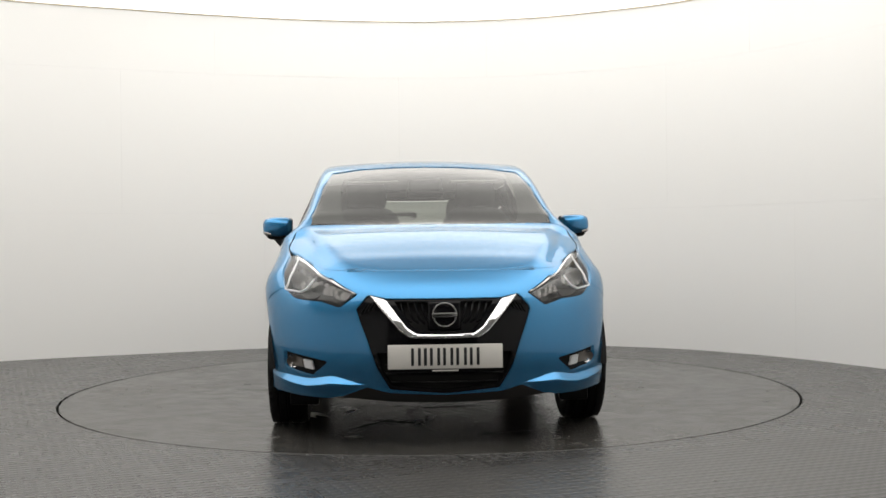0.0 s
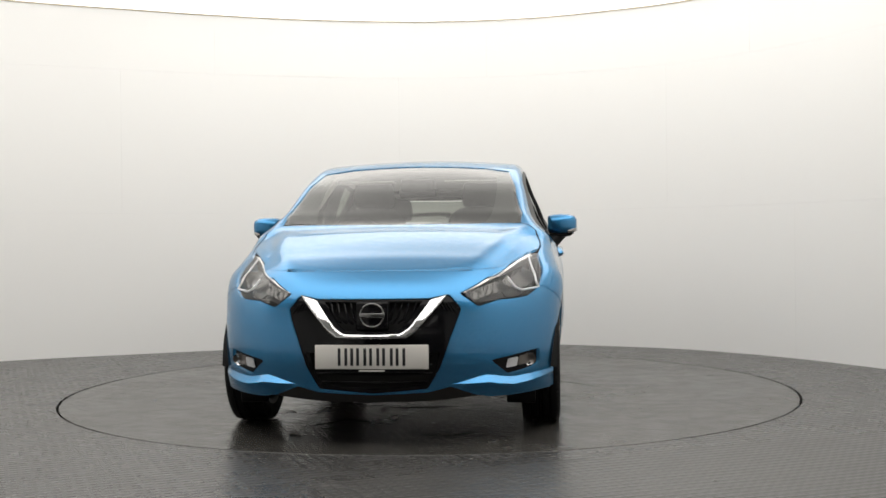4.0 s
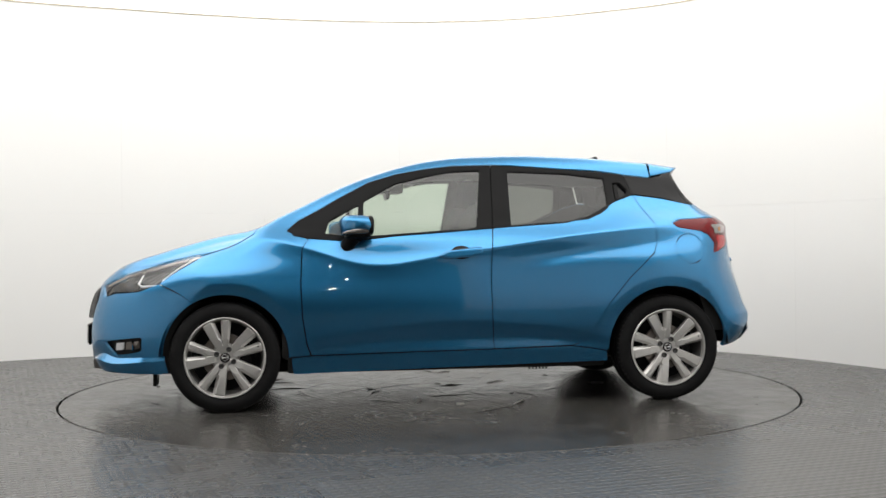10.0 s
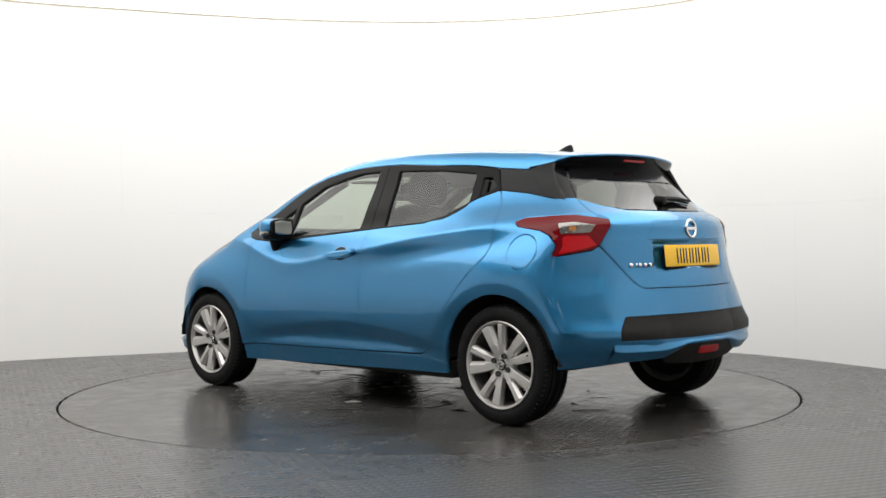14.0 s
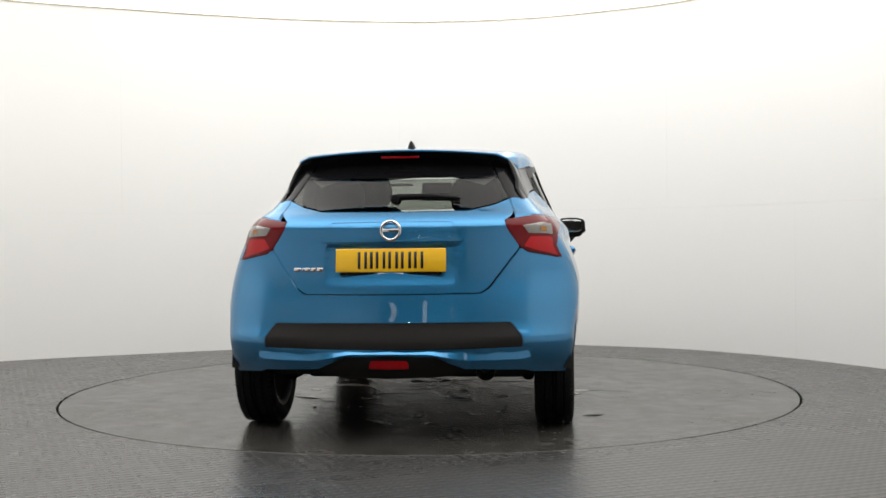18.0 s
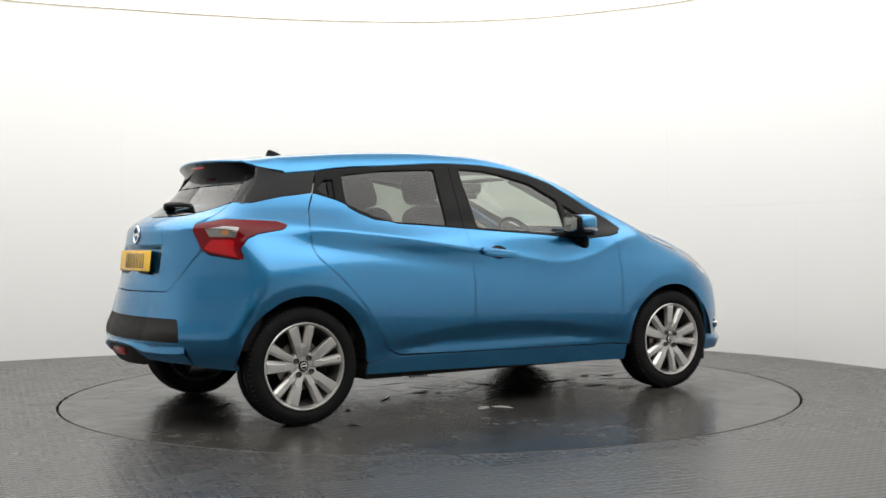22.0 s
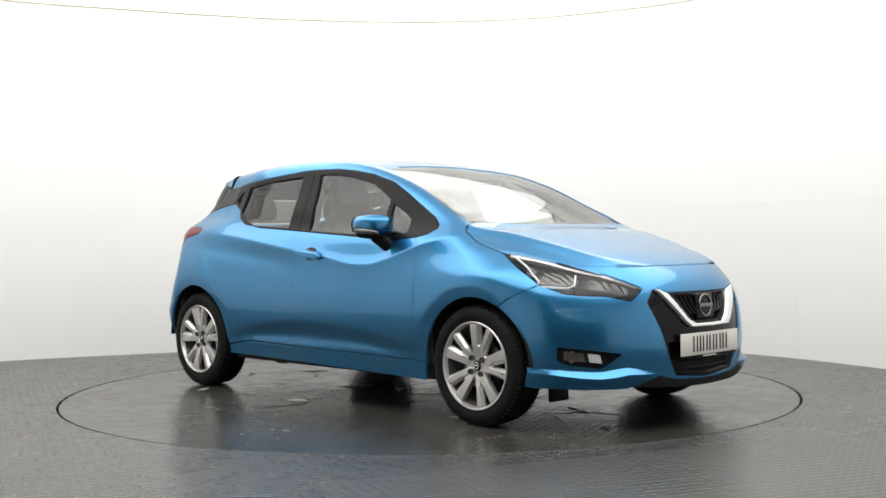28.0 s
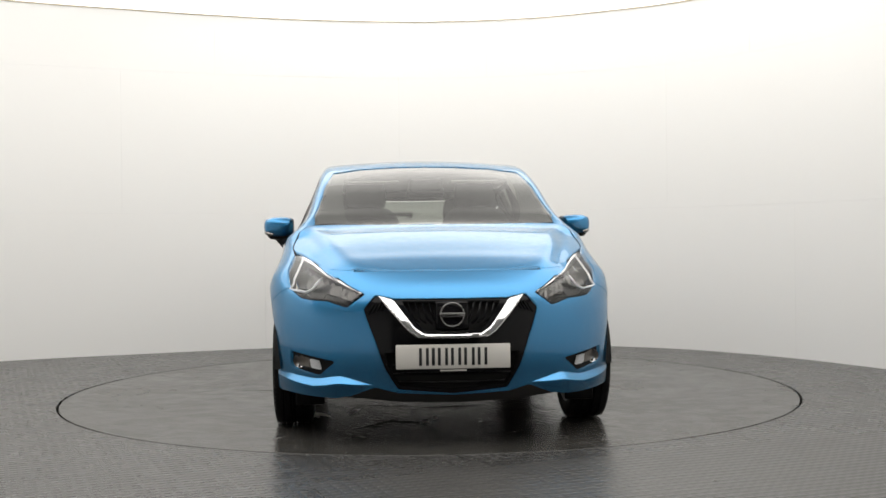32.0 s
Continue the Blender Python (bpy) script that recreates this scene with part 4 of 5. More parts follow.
pair("bumper_joint", "s", [sheet("s", joint)], PAINT, BOTH, shrink=0, corner=0, level=-.0016, lip=0, step=.014)
# bumper
rb = E((0, .685), (.417, .687), (.46, .712), (.604, .90), (.634, .878)) + S((1.561, .845), (1.535, .855), (1.483, .775), (1.447, .655)) + arch(1, 58, 4, 8) + S((1.60, .300)) + E((.649, .315), (.6, .335), (.344, .34), (.213, .40), (0, .405))
strip = both(sheet("r", E((0, .558), (.560, .557), (.612, .49), (.613, .436), (0, .436))))
RBUMP = part("rear_bumper", panel("rear_bumper", "r", [both(sheet("r", rb)), strip], PAINT, shrink=.0012, lines=[np.stack([np.linspace(-.95, .95, 60), np.full(60, z)], 1) for z in (.435, .45, .465, .480, .485, .492)]), parent=car)
part("bumper_insert", panel("bumper_insert", "r", [strip], BLACK_GRAIN, -.003, lip=.03), parent=RBUMP, label="grained black bumper insert")
wedge("rear_blade", "", (RBUMP, RBUMP), "e", [
    (.0, .432, .418, .408, .012), (.18, .432, .416, .406, .012), (.21, .432, .412, .402, .014), (.28, .432, .398, .370, .014), (.345, .432, .388, .345, .016), (.50, .432, .388, .338, .016), (.60, .432, .390, .333, .015), (.640, .432, .395, .332, .012)])
diff = both(sheet("r", E((0, .404), (.205, .404), (.30, .358), (.345, .338), (.31, .312), (.22, .300), (0, .293))))
part("diffuser", panel("diffuser", "r", [diff], BLACK_GRAIN, -.002, lip=.05), parent=RBUMP, label="black lower diffuser")
fogr = both(sheet("r", E((0, .386), (.082, .386), (.094, .370), (.094, .345), (0, .342))))
part("rear_fog_lamp", panel("rear_fog_lamp", "r", [fogr], RED_LENS, .008, lip=.02, step=.012), parent=RBUMP, label="red rear fog lamp")
exhaust = lathe([(.040, 1.70), (.044, 1.72), (.046, 1.86), (.043, 1.865), (.040, 1.855), (.036, 1.70)], 28, "y", True)
bmesh.ops.translate(exhaust, vec=(-.43, -.135, .312), verts=exhaust.verts[:])
part("exhaust", exhaust, STEEL, car, "steel exhaust tailpipe")
part("silencer", tube([(-.45, 1.42, .40), (.30, 1.42, .40)], .07, 20), DARK, car)
# roof spoiler
SPOIL = part("spoiler", mesh_of("spoiler", *spoiler(False), None, PAINT), parent=car, label="blue roof spoiler with gloss black underside")
part("spoiler_underside", mesh_of("spoiler_underside", *spoiler(True), None, BLACK_GLOSS), parent=SPOIL)
for s in (1, -1):
    v, f = [], []
    edge = [(1.341, 1.388), (1.330, 1.394), (1.297, 1.403), (1.239, 1.430), (1.19, 1.470), (1.150, 1.508)]
    for z, ye in edge:
        for k, (dy, dx) in enumerate(((-.16, -.007), (-.11, -.001), (-.06, .002), (-.02, .001), (0, -.003), (-.012, -.022), (-.10, -.05))):
            zz = z + (dy * .17 if z > 1.34 else dy * .10 if z > 1.33 else 0)
            foot = 1.2015 - .168 * (ye + dy - 1.12)
            zz = foot if z < 1.16 else zz
            x = float(width(np.array([ye + dy]), np.array([zz]))[0]) + dx - .012 * max(0, (z - 1.30) / .05)
            own = float(trace(np.array([(0, ye + dy, zz)]), np.array([(1.0, 0, 0)]), 1.2, .002)[0, 0])
            near = min(1, max(0, (1.245 - z) / .085))
            x = x + (min(own, x) - x) * near
            v.append((s * x, ye + dy, zz))
    for i in range(len(edge) - 1):
        for k in range(6):
            q = (7 * i + k, 7 * i + k + 1, 7 * i + k + 8, 7 * i + k + 7)
            f.append(q if s > 0 else q[::-1])
    part("winglet", mesh_of("winglet", v, f, None, BLACK_GLOSS), parent=SPOIL, label="gloss black side winglet")
part("brake_lamp", box(-.095, 1.495, 1.348, .095, 1.513, 1.362, .003), RED_LENS, SPOIL, "red high-level brake lamp")
# rear wiper
wp = [trace(np.array([(x, .6, z)], float), np.array([(0, 1.0, 0)], float), 1.5)[0] + [0, .02, .012] for x, z in ((.0, 1.135), (-.08, 1.138), (-.18, 1.138), (-.31, 1.128))]
part("rear_wiper", tube(wp, [.016, .014, .010, .006], 8), BLACK_SATIN, car, "black rear wiper arm")
wp2 = [q + np.array([0, -.010, -.012]) for q in wp]
part("wiper_blade", tube(wp2, .006, 6), BLACK_SATIN, car)
part("wiper_cap", lathe([(.001, .03), (.020, .026), (.026, .0), (.026, -.03)], 20, "y"), BLACK_SATIN, car).location = wp[0] + np.array([0, -.01, -.01])
# antenna fin
bm = bmesh.new()
rings = []
for z, a, b, w in ((1.425, -.075, .055, .026), (1.445, -.05, .05, .019), (1.463, -.01, .042, .010), (1.472, .018, .036, .004)):
    rings.append([bm.verts.new((w * math.sin(t), 1.05 + (a + b) / 2 + (b - a) / 2 * math.cos(t), z)) for t in np.linspace(0, 2 * math.pi, 14, endpoint=False)])
for p, q in zip(rings, rings[1:]):
    for i in range(14):
        bm.faces.new((p[i], p[(i + 1) % 14], q[(i + 1) % 14], q[i]))
bm.faces.new(rings[-1])
bmesh.ops.recalc_face_normals(bm, faces=bm.faces[:])
part("antenna_fin", smooth_all(bm, 60), BLACK_SATIN, car, "black shark-fin aerial")

# ---- mirrors ----
for s in (1, -1):
    mir = new("door_mirror")
    mir.parent = front_doors[0 if s > 0 else 1]
    tagged(mir, "blue door mirror with clear indicator and black foot")

    def shell(rows, scale=1.0):
        """Cross rows along x, each (x, y0, y1, z0, z1), as rounded boxes joined up."""
        b = bmesh.new()
        loops = []
        for x, y0, y1, z0, z1 in rows:
            c, d, h, k = (y0 + y1) / 2, (y1 - y0) / 2, (z1 - z0) / 2, (z0 + z1) / 2
            loops.append([b.verts.new((s * x, c + d * math.copysign(abs(math.cos(t)) ** .62, math.cos(t)), k + h * math.copysign(abs(math.sin(t)) ** .62, math.sin(t)))) for t in np.linspace(0, 2 * math.pi, 28, endpoint=False)])
        for p, q in zip(loops, loops[1:]):
            for i in range(28):
                b.faces.new((p[i], p[(i + 1) % 28], q[(i + 1) % 28], q[i]))
        b.faces.new(loops[0]), b.faces.new(loops[-1])
        bmesh.ops.recalc_face_normals(b, faces=b.faces[:])
        return smooth_all(b, 60)
    part("mirror_housing", shell([(.79, -.600, -.470, .985, 1.070), (.81, -.625, -.462, .972, 1.080), (.86, -.628, -.455, .965, 1.084), (.91, -.612, -.450, .968, 1.082), (.945, -.580, -.452, .985, 1.072), (.958, -.545, -.460, 1.0, 1.055)]), PAINT, mir)
    part("mirror_base", shell([(.80, -.60, -.460, .958, .985), (.86, -.60, -.456, .948, .980), (.92, -.585, -.456, .955, .985), (.94, -.55, -.462, .970, .99)]), BLACK_SATIN, mir)
    part("mirror_indicator", shell([(.905, -.612, -.520, .972, .992), (.935, -.594, -.48, .974, 1.002), (.952, -.560, -.47, .980, 1.008), (.961, -.53, -.47, .988, 1.004)]), SMOKE, mir, "clear indicator lens")
    part("mirror_foot", tube([(s * .775, -.595, .885), (s * .80, -.585, .91), (s * .835, -.56, .945), (s * .85, -.54, .972)], [.045, .042, .040, .048], 16), BLACK_SATIN, mir)
    part("mirror_bezel", shell([(.792, -.470, -.444, .982, 1.068), (.80, -.475, -.442, .974, 1.078), (.86, -.475, -.441, .967, 1.081), (.915, -.475, -.441, .971, 1.078), (.946, -.472, -.443, .986, 1.068), (.957, -.468, -.446, 1.0, 1.052)]), BLACK_SATIN, mir, "black mirror surround")
    part("mirror_glass", shell([(.806, -.446, -.4395, .990, 1.062), (.815, -.446, -.439, .984, 1.068), (.90, -.446, -.439, .982, 1.068), (.932, -.446, -.4395, .994, 1.058)]), MIRROR, mir, "mirror glass")

# ---- wheels ----
def spoke(wide):
    """One folded spoke along +z, its face towards +x; the wide kind is flat, the slim one ridged, and both step at mid length."""
    bm = bmesh.new()
    rows = []
    k, lean = (1.12, 1) if wide else (.90, -1)
    for r, wo, x0, x1, ridge in ((.028, .014, .045, .068, .0), (.060, .020, .050, .078, .0), (.098, .0235, .054, .084, .1), (.106, .0245, .055, .086, .5), (.16, .0285, .058, .090, .5), (.200, .0310, .060, .092, .5), (.2155, .0325, .070, .089, .5)):
        wo *= k
        lip = wo * (.85 if wide else .75)
        outer = [(x0, -wo), (x1 - .016, -wo), (x1, -wo + .004 + (0 if wide else ridge * lip)), (x1, wo - .004 - ridge * lip), (x1 - .018, wo), (x0, wo)]
        rows.append([bm.verts.new((x, lean * y, r)) for x, y in outer])
    for a, b in zip(rows, rows[1:]):
        for i in range(6):
            bm.faces.new((a[i], a[(i + 1) % 6], b[(i + 1) % 6], b[i]))
    bm.faces.new(rows[0][::-1]), bm.faces.new(rows[-1])
    bmesh.ops.recalc_face_normals(bm, faces=bm.faces[:])
    bmesh.ops.bevel(bm, geom=[e for e in bm.edges if e.calc_face_angle(0) > .5], offset=.0012, segments=1, affect="EDGES")
    return bm


def wheel():
    w = tagged(new("wheel"), "silver ten-spoke alloy wheel with black tyre")
    prof = [(.205, -.083), (.225, -.090), (.258, -.097), (.284, -.094), (.297, -.084), (.303, -.070), (.305, -.052), (.297, -.050), (.297, -.042), (.305, -.040), (.3055, -.014), (.297, -.012), (.297, -.004), (.3055, -.002),
            (.3055, .002), (.297, .004), (.297, .012), (.3055, .014), (.305, .040), (.297, .042), (.297, .050), (.305, .052), (.303, .070), (.297, .084), (.291, .0885), (.289, .0895), (.284, .094), (.258, .098), (.240, .096), (.238, .0945), (.225, .092), (.213, .086)]
    tyre = part("tyre", lathe(prof, 80), RUBBER, w, "black road tyre with grooved tread")
    grooves = bmesh.new()
    for i in range(70):
        for x in (-.078, .078):
            b = box(x - .012, -.0016, .290, x + .012, .0016, .3008)
            join(grooves, b, Matrix.Rotation(2 * math.pi * i / 70, 4, "X"))
    tagged(part("tread_pattern", grooves, DARK, tyre), kind="stuff")
    rim = part("rim", lathe([(.2225, .089), (.2235, .095), (.2195, .099), (.213, .097), (.207, .084), (.2045, .075)], 80), SILVER, w)
    # dark alloy copy paints the shade behind the spokes
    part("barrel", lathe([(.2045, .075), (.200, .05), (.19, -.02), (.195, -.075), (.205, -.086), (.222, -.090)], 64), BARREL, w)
    kinds = [(mesh_of_bm(spoke(True), "wide_spoke", SILVER), 13.75), (mesh_of_bm(spoke(False), "slim_spoke", SILVER), -13.75)]
    for i in range(5):
        for me, a in kinds:
            part("spoke", me, parent=w).rotation_euler = (radians(72 * i + a), 0, 0)
    web = bmesh.new()
    rows = [[web.verts.new((x, y, r)) for x, y in ((.040, -h), (.072, -h), (.0745, -h + .004), (.0745, h - .004), (.072, h), (.040, h))] for r, h in ((.02, .012), (.06, .026), (.108, .034), (.116, .030))]
    for p, q in zip(rows, rows[1:]):
        for i in range(6):
            web.faces.new((p[i], p[(i + 1) % 6], q[(i + 1) % 6], q[i]))
    web.faces.new(rows[-1])
    bmesh.ops.recalc_face_normals(web, faces=web.faces[:])
    web = mesh_of_bm(web, "spoke_web", SILVER)
    for i in range(5):
        part("spoke_web", web, parent=w).rotation_euler = (radians(72 * i), 0, 0)
    part("hub", lathe([(.001, .070), (.030, .071), (.054, .074), (.070, .072), (.078, .062), (.080, .04)], 40), SILVER, w)
    cap = part("hub_cap", lathe([(.001, .0805), (.020, .0800), (.025, .0785), (.0280, .075), (.0280, .065)], 32), BLACK_GLOSS, w)
    part("cap_ring", lathe([(.017 + .0030 * math.cos(a), .081 + .0022 * math.sin(a)) for a in np.linspace(0, 2 * math.pi, 8, endpoint=False)], 28, "x", True), CHROME, cap)
    part("cap_bar", box(.079, -.018, -.0035, .0825, .018, .0035, .001, 1), CHROME, cap)
    nut = mesh_of_bm(lathe([(.001, .066), (.008, .067), (.0100, .074), (.0140, .074), (.0150, .066)], 18), "lug_nut", NUT)
    for i in range(4):
        a = radians(90 * i + 53)
        part("lug_nut", nut, parent=w).location = (.013, .050 * math.cos(a), .050 * math.sin(a))
    part("brake_disc", lathe([(.05, .030), (.128, .030), (.130, .028), (.130, .010), (.05, .010)], 48), STEEL, w)
    part("caliper", box(-.01, .075, -.06, .046, .145, .06, .012), BLACK_SATIN, w)
    part("hub_drum", lathe([(.001, -.02), (.19, -.02), (.19, -.06), (.001, -.06)], 40), DARK, w)
    valve = part("valve", tube([(.082, .196, .02), (.095, .188, .02)], .004, 8), BLACK_SATIN, w)
    return w


w0 = wheel()
for hy, hz in HUBS:
    for s in (1, -1):
        m = Matrix.Translation((s * .752, hy, hz)) @ Matrix.Rotation(0 if s > 0 else math.pi, 4, "Z") @ Matrix.Rotation(radians({(-1, 1): 12, (1, 1): 12.5, (-1, -1): -14, (1, -1): 2.5}[(1 if hy > 0 else -1, s)]), 4, "X")
        if w0.parent is None:
            w0.parent = car
            w0.matrix_basis = m
        else:
            copy_thing(w0, m)

# ---- inner shells, wheel wells, underside ----
def well(i):
    """Dark wheel-arch liner."""
    (hy, hz), r = HUBS[i], ARCH[i] + .012
    out = []
    for s in (1, -1):
        bm = bmesh.new()
        angs = np.linspace(radians(2), radians(178), 30)
        a0 = [bm.verts.new((s * .835, hy + r * math.cos(a), hz + r * math.sin(a))) for a in angs]
        a1 = [bm.verts.new((s * .50, hy + r * math.cos(a), hz + r * math.sin(a))) for a in angs]
        for k in range(29):
            bm.faces.new((a0[k], a0[k + 1], a1[k + 1], a1[k]))
        bm.faces.new(a1)
        part("wheel_arch_liner", bm, DARK, car)


well(0), well(1)
shell1 = S((-.95, .30), (-.95, .93), (-.80, .945), (-.62, .93), (-.30, .955), (.25, .99), (.70, 1.02), (.83, 1.055), (1.0, 1.145), (1.12, 1.185), (1.45, 1.12), (1.52, 1.03)) + arch(1, 45, 182, 12, .016) + S((.80, .25), (-.80, .22))
pair("inner_shell", "s", [sheet("s", shell1)], DARK, BOTH, level=-.026, lip=0, shrink=0, step=.06)
nose_shell = sheet("f", [(k, a, b) for k, a, b in top if not (k == "n" and .39 < a < .66 and .62 < b < .79)])
part("nose_shell", panel("nose_shell", "f", [both(nose_shell)], DARK, -.075, lip=0, shrink=0, step=.05), parent=car)
part("bonnet_shell", panel("bonnet_shell", "t", [hood * [1.0, 1.0]], DARK, -.028, lip=0, shrink=-.012, step=.05), parent=car)
part("tail_shell", panel("tail_shell", "r", [both(sheet("r", E((0, 1.06), (.40, 1.07), (.52, 1.10), (.56, 1.05)) + S((1.50, .90), (1.46, .70), (1.54, .50), (1.56, .40)) + E((.5, .36), (.30, .36), (0, .38))))], DARK, -.05, lip=0, shrink=0, step=.05), parent=car)
part("underbody", box(-.60, -1.55, .19, .60, .95, .26, .02), DARK, car)
part("rear_floor", box(-.58, .95, .30, .58, 1.50, .36, .02), DARK, car)
part("front_undertray", box(-.62, -1.78, .20, .62, -1.5, .24, .015), DARK, car)
for s in (1, -1):
    part("sill_inner", box(min(s * .58, s * .80), -.92, .205, max(s * .58, s * .80), .895, .30, .01), DARK, car)
    part("air_deflector", box(s * .66 - .07, -1.66, .145, s * .66 + .07, -1.64, .24, .008), BLACK_SATIN, car, "black rubber air deflector")
    part("rear_arm", tube([(s * .62, 1.28, .25), (s * .55, 1.0, .28), (s * .40, .9, .30)], .035, 10), DARK, car)
part("rear_axle", tube([(-.60, 1.25, .29), (.60, 1.25, .29)], .03, 12), DARK, car)
for s in (1, -1):
    comb = box(s * .72 - .004, .46, .205, s * .72 + .004, .58, .225)
    for i in range(6):
        box(s * .72 - .004, .465 + .02 * i, .185, s * .72 + .004, .475 + .02 * i, .206, bm=comb)
    part("jack_point", comb, DARK, car, "notched jacking seam")

# ---- interior ----
cabin = tagged(new("interior"), "dark cabin with fabric seats")
cabin.parent = car
part("cabin_floor", box(-.68, -1.0, .27, .68, 1.5, .33), DARK, cabin)
dash = bmesh.new()
prof = [(-1.02, .60), (-1.02, .93), (-.90, .955), (-.72, .945), (-.60, .90), (-.56, .82), (-.58, .60)]
sec = [[dash.verts.new((x, y - .04 * (x / .66) ** 2 * -1, z - (.02 if abs(x) > .6 else 0))) for y, z in prof] for x in np.linspace(-.68, .68, 9)]
for a, b in zip(sec, sec[1:]):
    for i in range(len(prof)):
        j = (i + 1) % len(prof)
        dash.faces.new((a[i], a[j], b[j], b[i]))
dash.faces.new(sec[0]), dash.faces.new(sec[-1])
bmesh.ops.recalc_face_normals(dash, faces=dash.faces[:])
part("dashboard", smooth_all(dash, 35), DASH, cabin)
part("instrument_hood", box(-.52, -.78, .93, -.20, -.58, .99, .03, 3), DASH, cabin)
part("display", box(-.11, -.60, .86, .11, -.575, .97, .006), BLACK_GLOSS, cabin)
swl = new("steering_wheel")
swl.parent = cabin
swl.matrix_basis = pose(-.36, -.43, .90, 68)
part("steering_rim", lathe([(.180 + .015 * math.cos(a), .015 * math.sin(a)) for a in np.linspace(0, 2 * math.pi, 12, endpoint=False)], 40, "z", True), BLACK_SATIN, swl)
part("steering_hub", box(-.075, -.06, -.03, .075, .06, .015, .02, 3), DASH, swl)
for a in (0, 180, 270):
    part("steering_spoke", box(.06, -.018, -.012, .178, .018, .004, .005), DASH, swl).rotation_euler = (0, 0, radians(a))


def pillow(x, y, z, w, d, h, tilt, bulge=.5):
    """A soft padded block with rounded corners."""
    bm = bmesh.new()
    bmesh.ops.create_cube(bm, size=2)
    bmesh.ops.subdivide_edges(bm, edges=bm.edges[:], cuts=7, use_grid_fill=True)
    for q in bm.verts:
        c = q.co.copy()
        r = (abs(c.x) ** 5 + abs(c.y) ** 5 + abs(c.z) ** 5) ** .2
        c /= max(r, 1e-6)
        taper = 1 - bulge * .22 * max(0, c.z)
        q.co = (c.x * w / 2 * taper, c.y * d / 2 * (1 + .10 * math.cos(c.x * 6)), c.z * h / 2)
    bmesh.ops.transform(bm, matrix=pose(x, y, z, tilt), verts=bm.verts[:])
    return smooth_all(bm, 80)


def seat(x, y):
    st = tagged(new("front_seat"), "dark grey fabric front seat with headrest")
    st.parent = cabin
    part("seat_cushion", pillow(x, y - .22, .52, .50, .52, .17, 6, .1), FABRIC, st)
    part("seat_back", pillow(x, y + .14, .83, .49, .16, .66, -17), FABRIC, st)
    part("headrest", pillow(x, y + .27, 1.245, .27, .10, .19, -12, .6), FABRIC, st)
    for s in (-.05, .05):
        part("headrest_post", tube([(x + s, y + .235, 1.10), (x + s, y + .262, 1.20)], .006, 8), STEEL, st)


seat(.36, .02), seat(-.36, .02)
bench = tagged(new("rear_seat"), "dark grey fabric rear bench with headrests")
bench.parent = cabin
part("bench_cushion", pillow(0, .82, .54, 1.22, .50, .18, 5, .05), FABRIC, bench)
part("bench_back", pillow(0, 1.12, .79, 1.20, .14, .54, -20, .05), FABRIC, bench)
for x in (-.36, .36):
    part("headrest", pillow(x, 1.26, 1.17, .26, .10, .17, -14, .5), FABRIC, bench)
part("parcel_shelf", box(-.50, 1.28, .97, .50, 1.62, .985, .004), DASH, cabin)
for s in (1, -1):
    part("door_trim", box(min(s * .70, s * .745), -.80, .40, max(s * .70, s * .745), .96, .955, .02), DASH, cabin)
    part("pillar_trim", tube([(s * .68, .26, .95), (s * .645, .26, 1.15), (s * .58, .27, 1.34)], .036, 10), DASH, cabin)
    part("pillar_trim", tube([(s * .62, -.92, .97), (s * .575, -.68, 1.09), (s * .545, -.42, 1.22), (s * .525, -.25, 1.30)], .022, 10), LINING, cabin)
    part("pillar_trim", tube([(s * .56, 1.10, 1.0), (s * .53, 1.18, 1.17), (s * .49, 1.16, 1.29)], .045, 10), DASH, cabin)
    part("sun_visor", box(s * .33 - .17, -.24, 1.295, s * .33 + .17, -.10, 1.308, .006), LINING, cabin)
part("rear_view_mirror", box(-.115, -.30, 1.20, .115, -.275, 1.26, .015, 3), BLACK_SATIN, cabin)
part("sensor_housing", box(-.10, -.345, 1.235, .10, -.19, 1.315, .02, 3), BLACK_SATIN, cabin, "black camera housing behind the windscreen")
# ---- the booth: floor with a round pit, turntable, curved boarded wall, luminous ceiling ----
R_TABLE = 2.249
n = 160
verts, faces = [], []
for i in range(n):
    a = 2 * math.pi * i / n
    c, s = math.cos(a), math.sin(a)
    k = 13 / max(abs(c), abs(s))
    for r in (R_TABLE, R_TABLE + .001, 3.2, k):
        verts.append((r * c, r * s - (4 if r == k else 0), -.05 if r == R_TABLE else 0))
for i in range(n):
    j = (i + 1) % n
    for q in range(3):
        faces.append((4 * i + q, 4 * i + q + 1, 4 * j + q + 1, 4 * j + q))
floor_ob = tagged(part("floor", mesh_of("floor", verts, faces, None, FLOOR, False)), "grey tread-plate studio floor", "floor", kind="structure")
tagged(part("floor_pit", box(-2.5, -2.5, -.12, 2.5, 2.5, -.05), DARK), "dark pit below the turntable", "floor", kind="structure")
# a smoother floor sheet laid in front of the turntable
bm = bmesh.new()
bm.faces.new([bm.verts.new(q) for q in ((-.466, -2.805, .0015), (-.2, -3.6, .0015), (1.2, -9, .0015), (9.0, -9, .0015), (9, .35, .0015), (2.6, -1.66, .0015), (2.2, -1.80, .0015), (1.233, -2.113, .0015))])
sheet_ob = tagged(part("floor_sheet", bm, FLOOR_SHEET), "paler grey tread-plate sheet laid over the floor", "floor", kind="structure")
turntable = tagged(new("turntable"), "round grey tread-plate turntable set flush in the floor", "turntable")
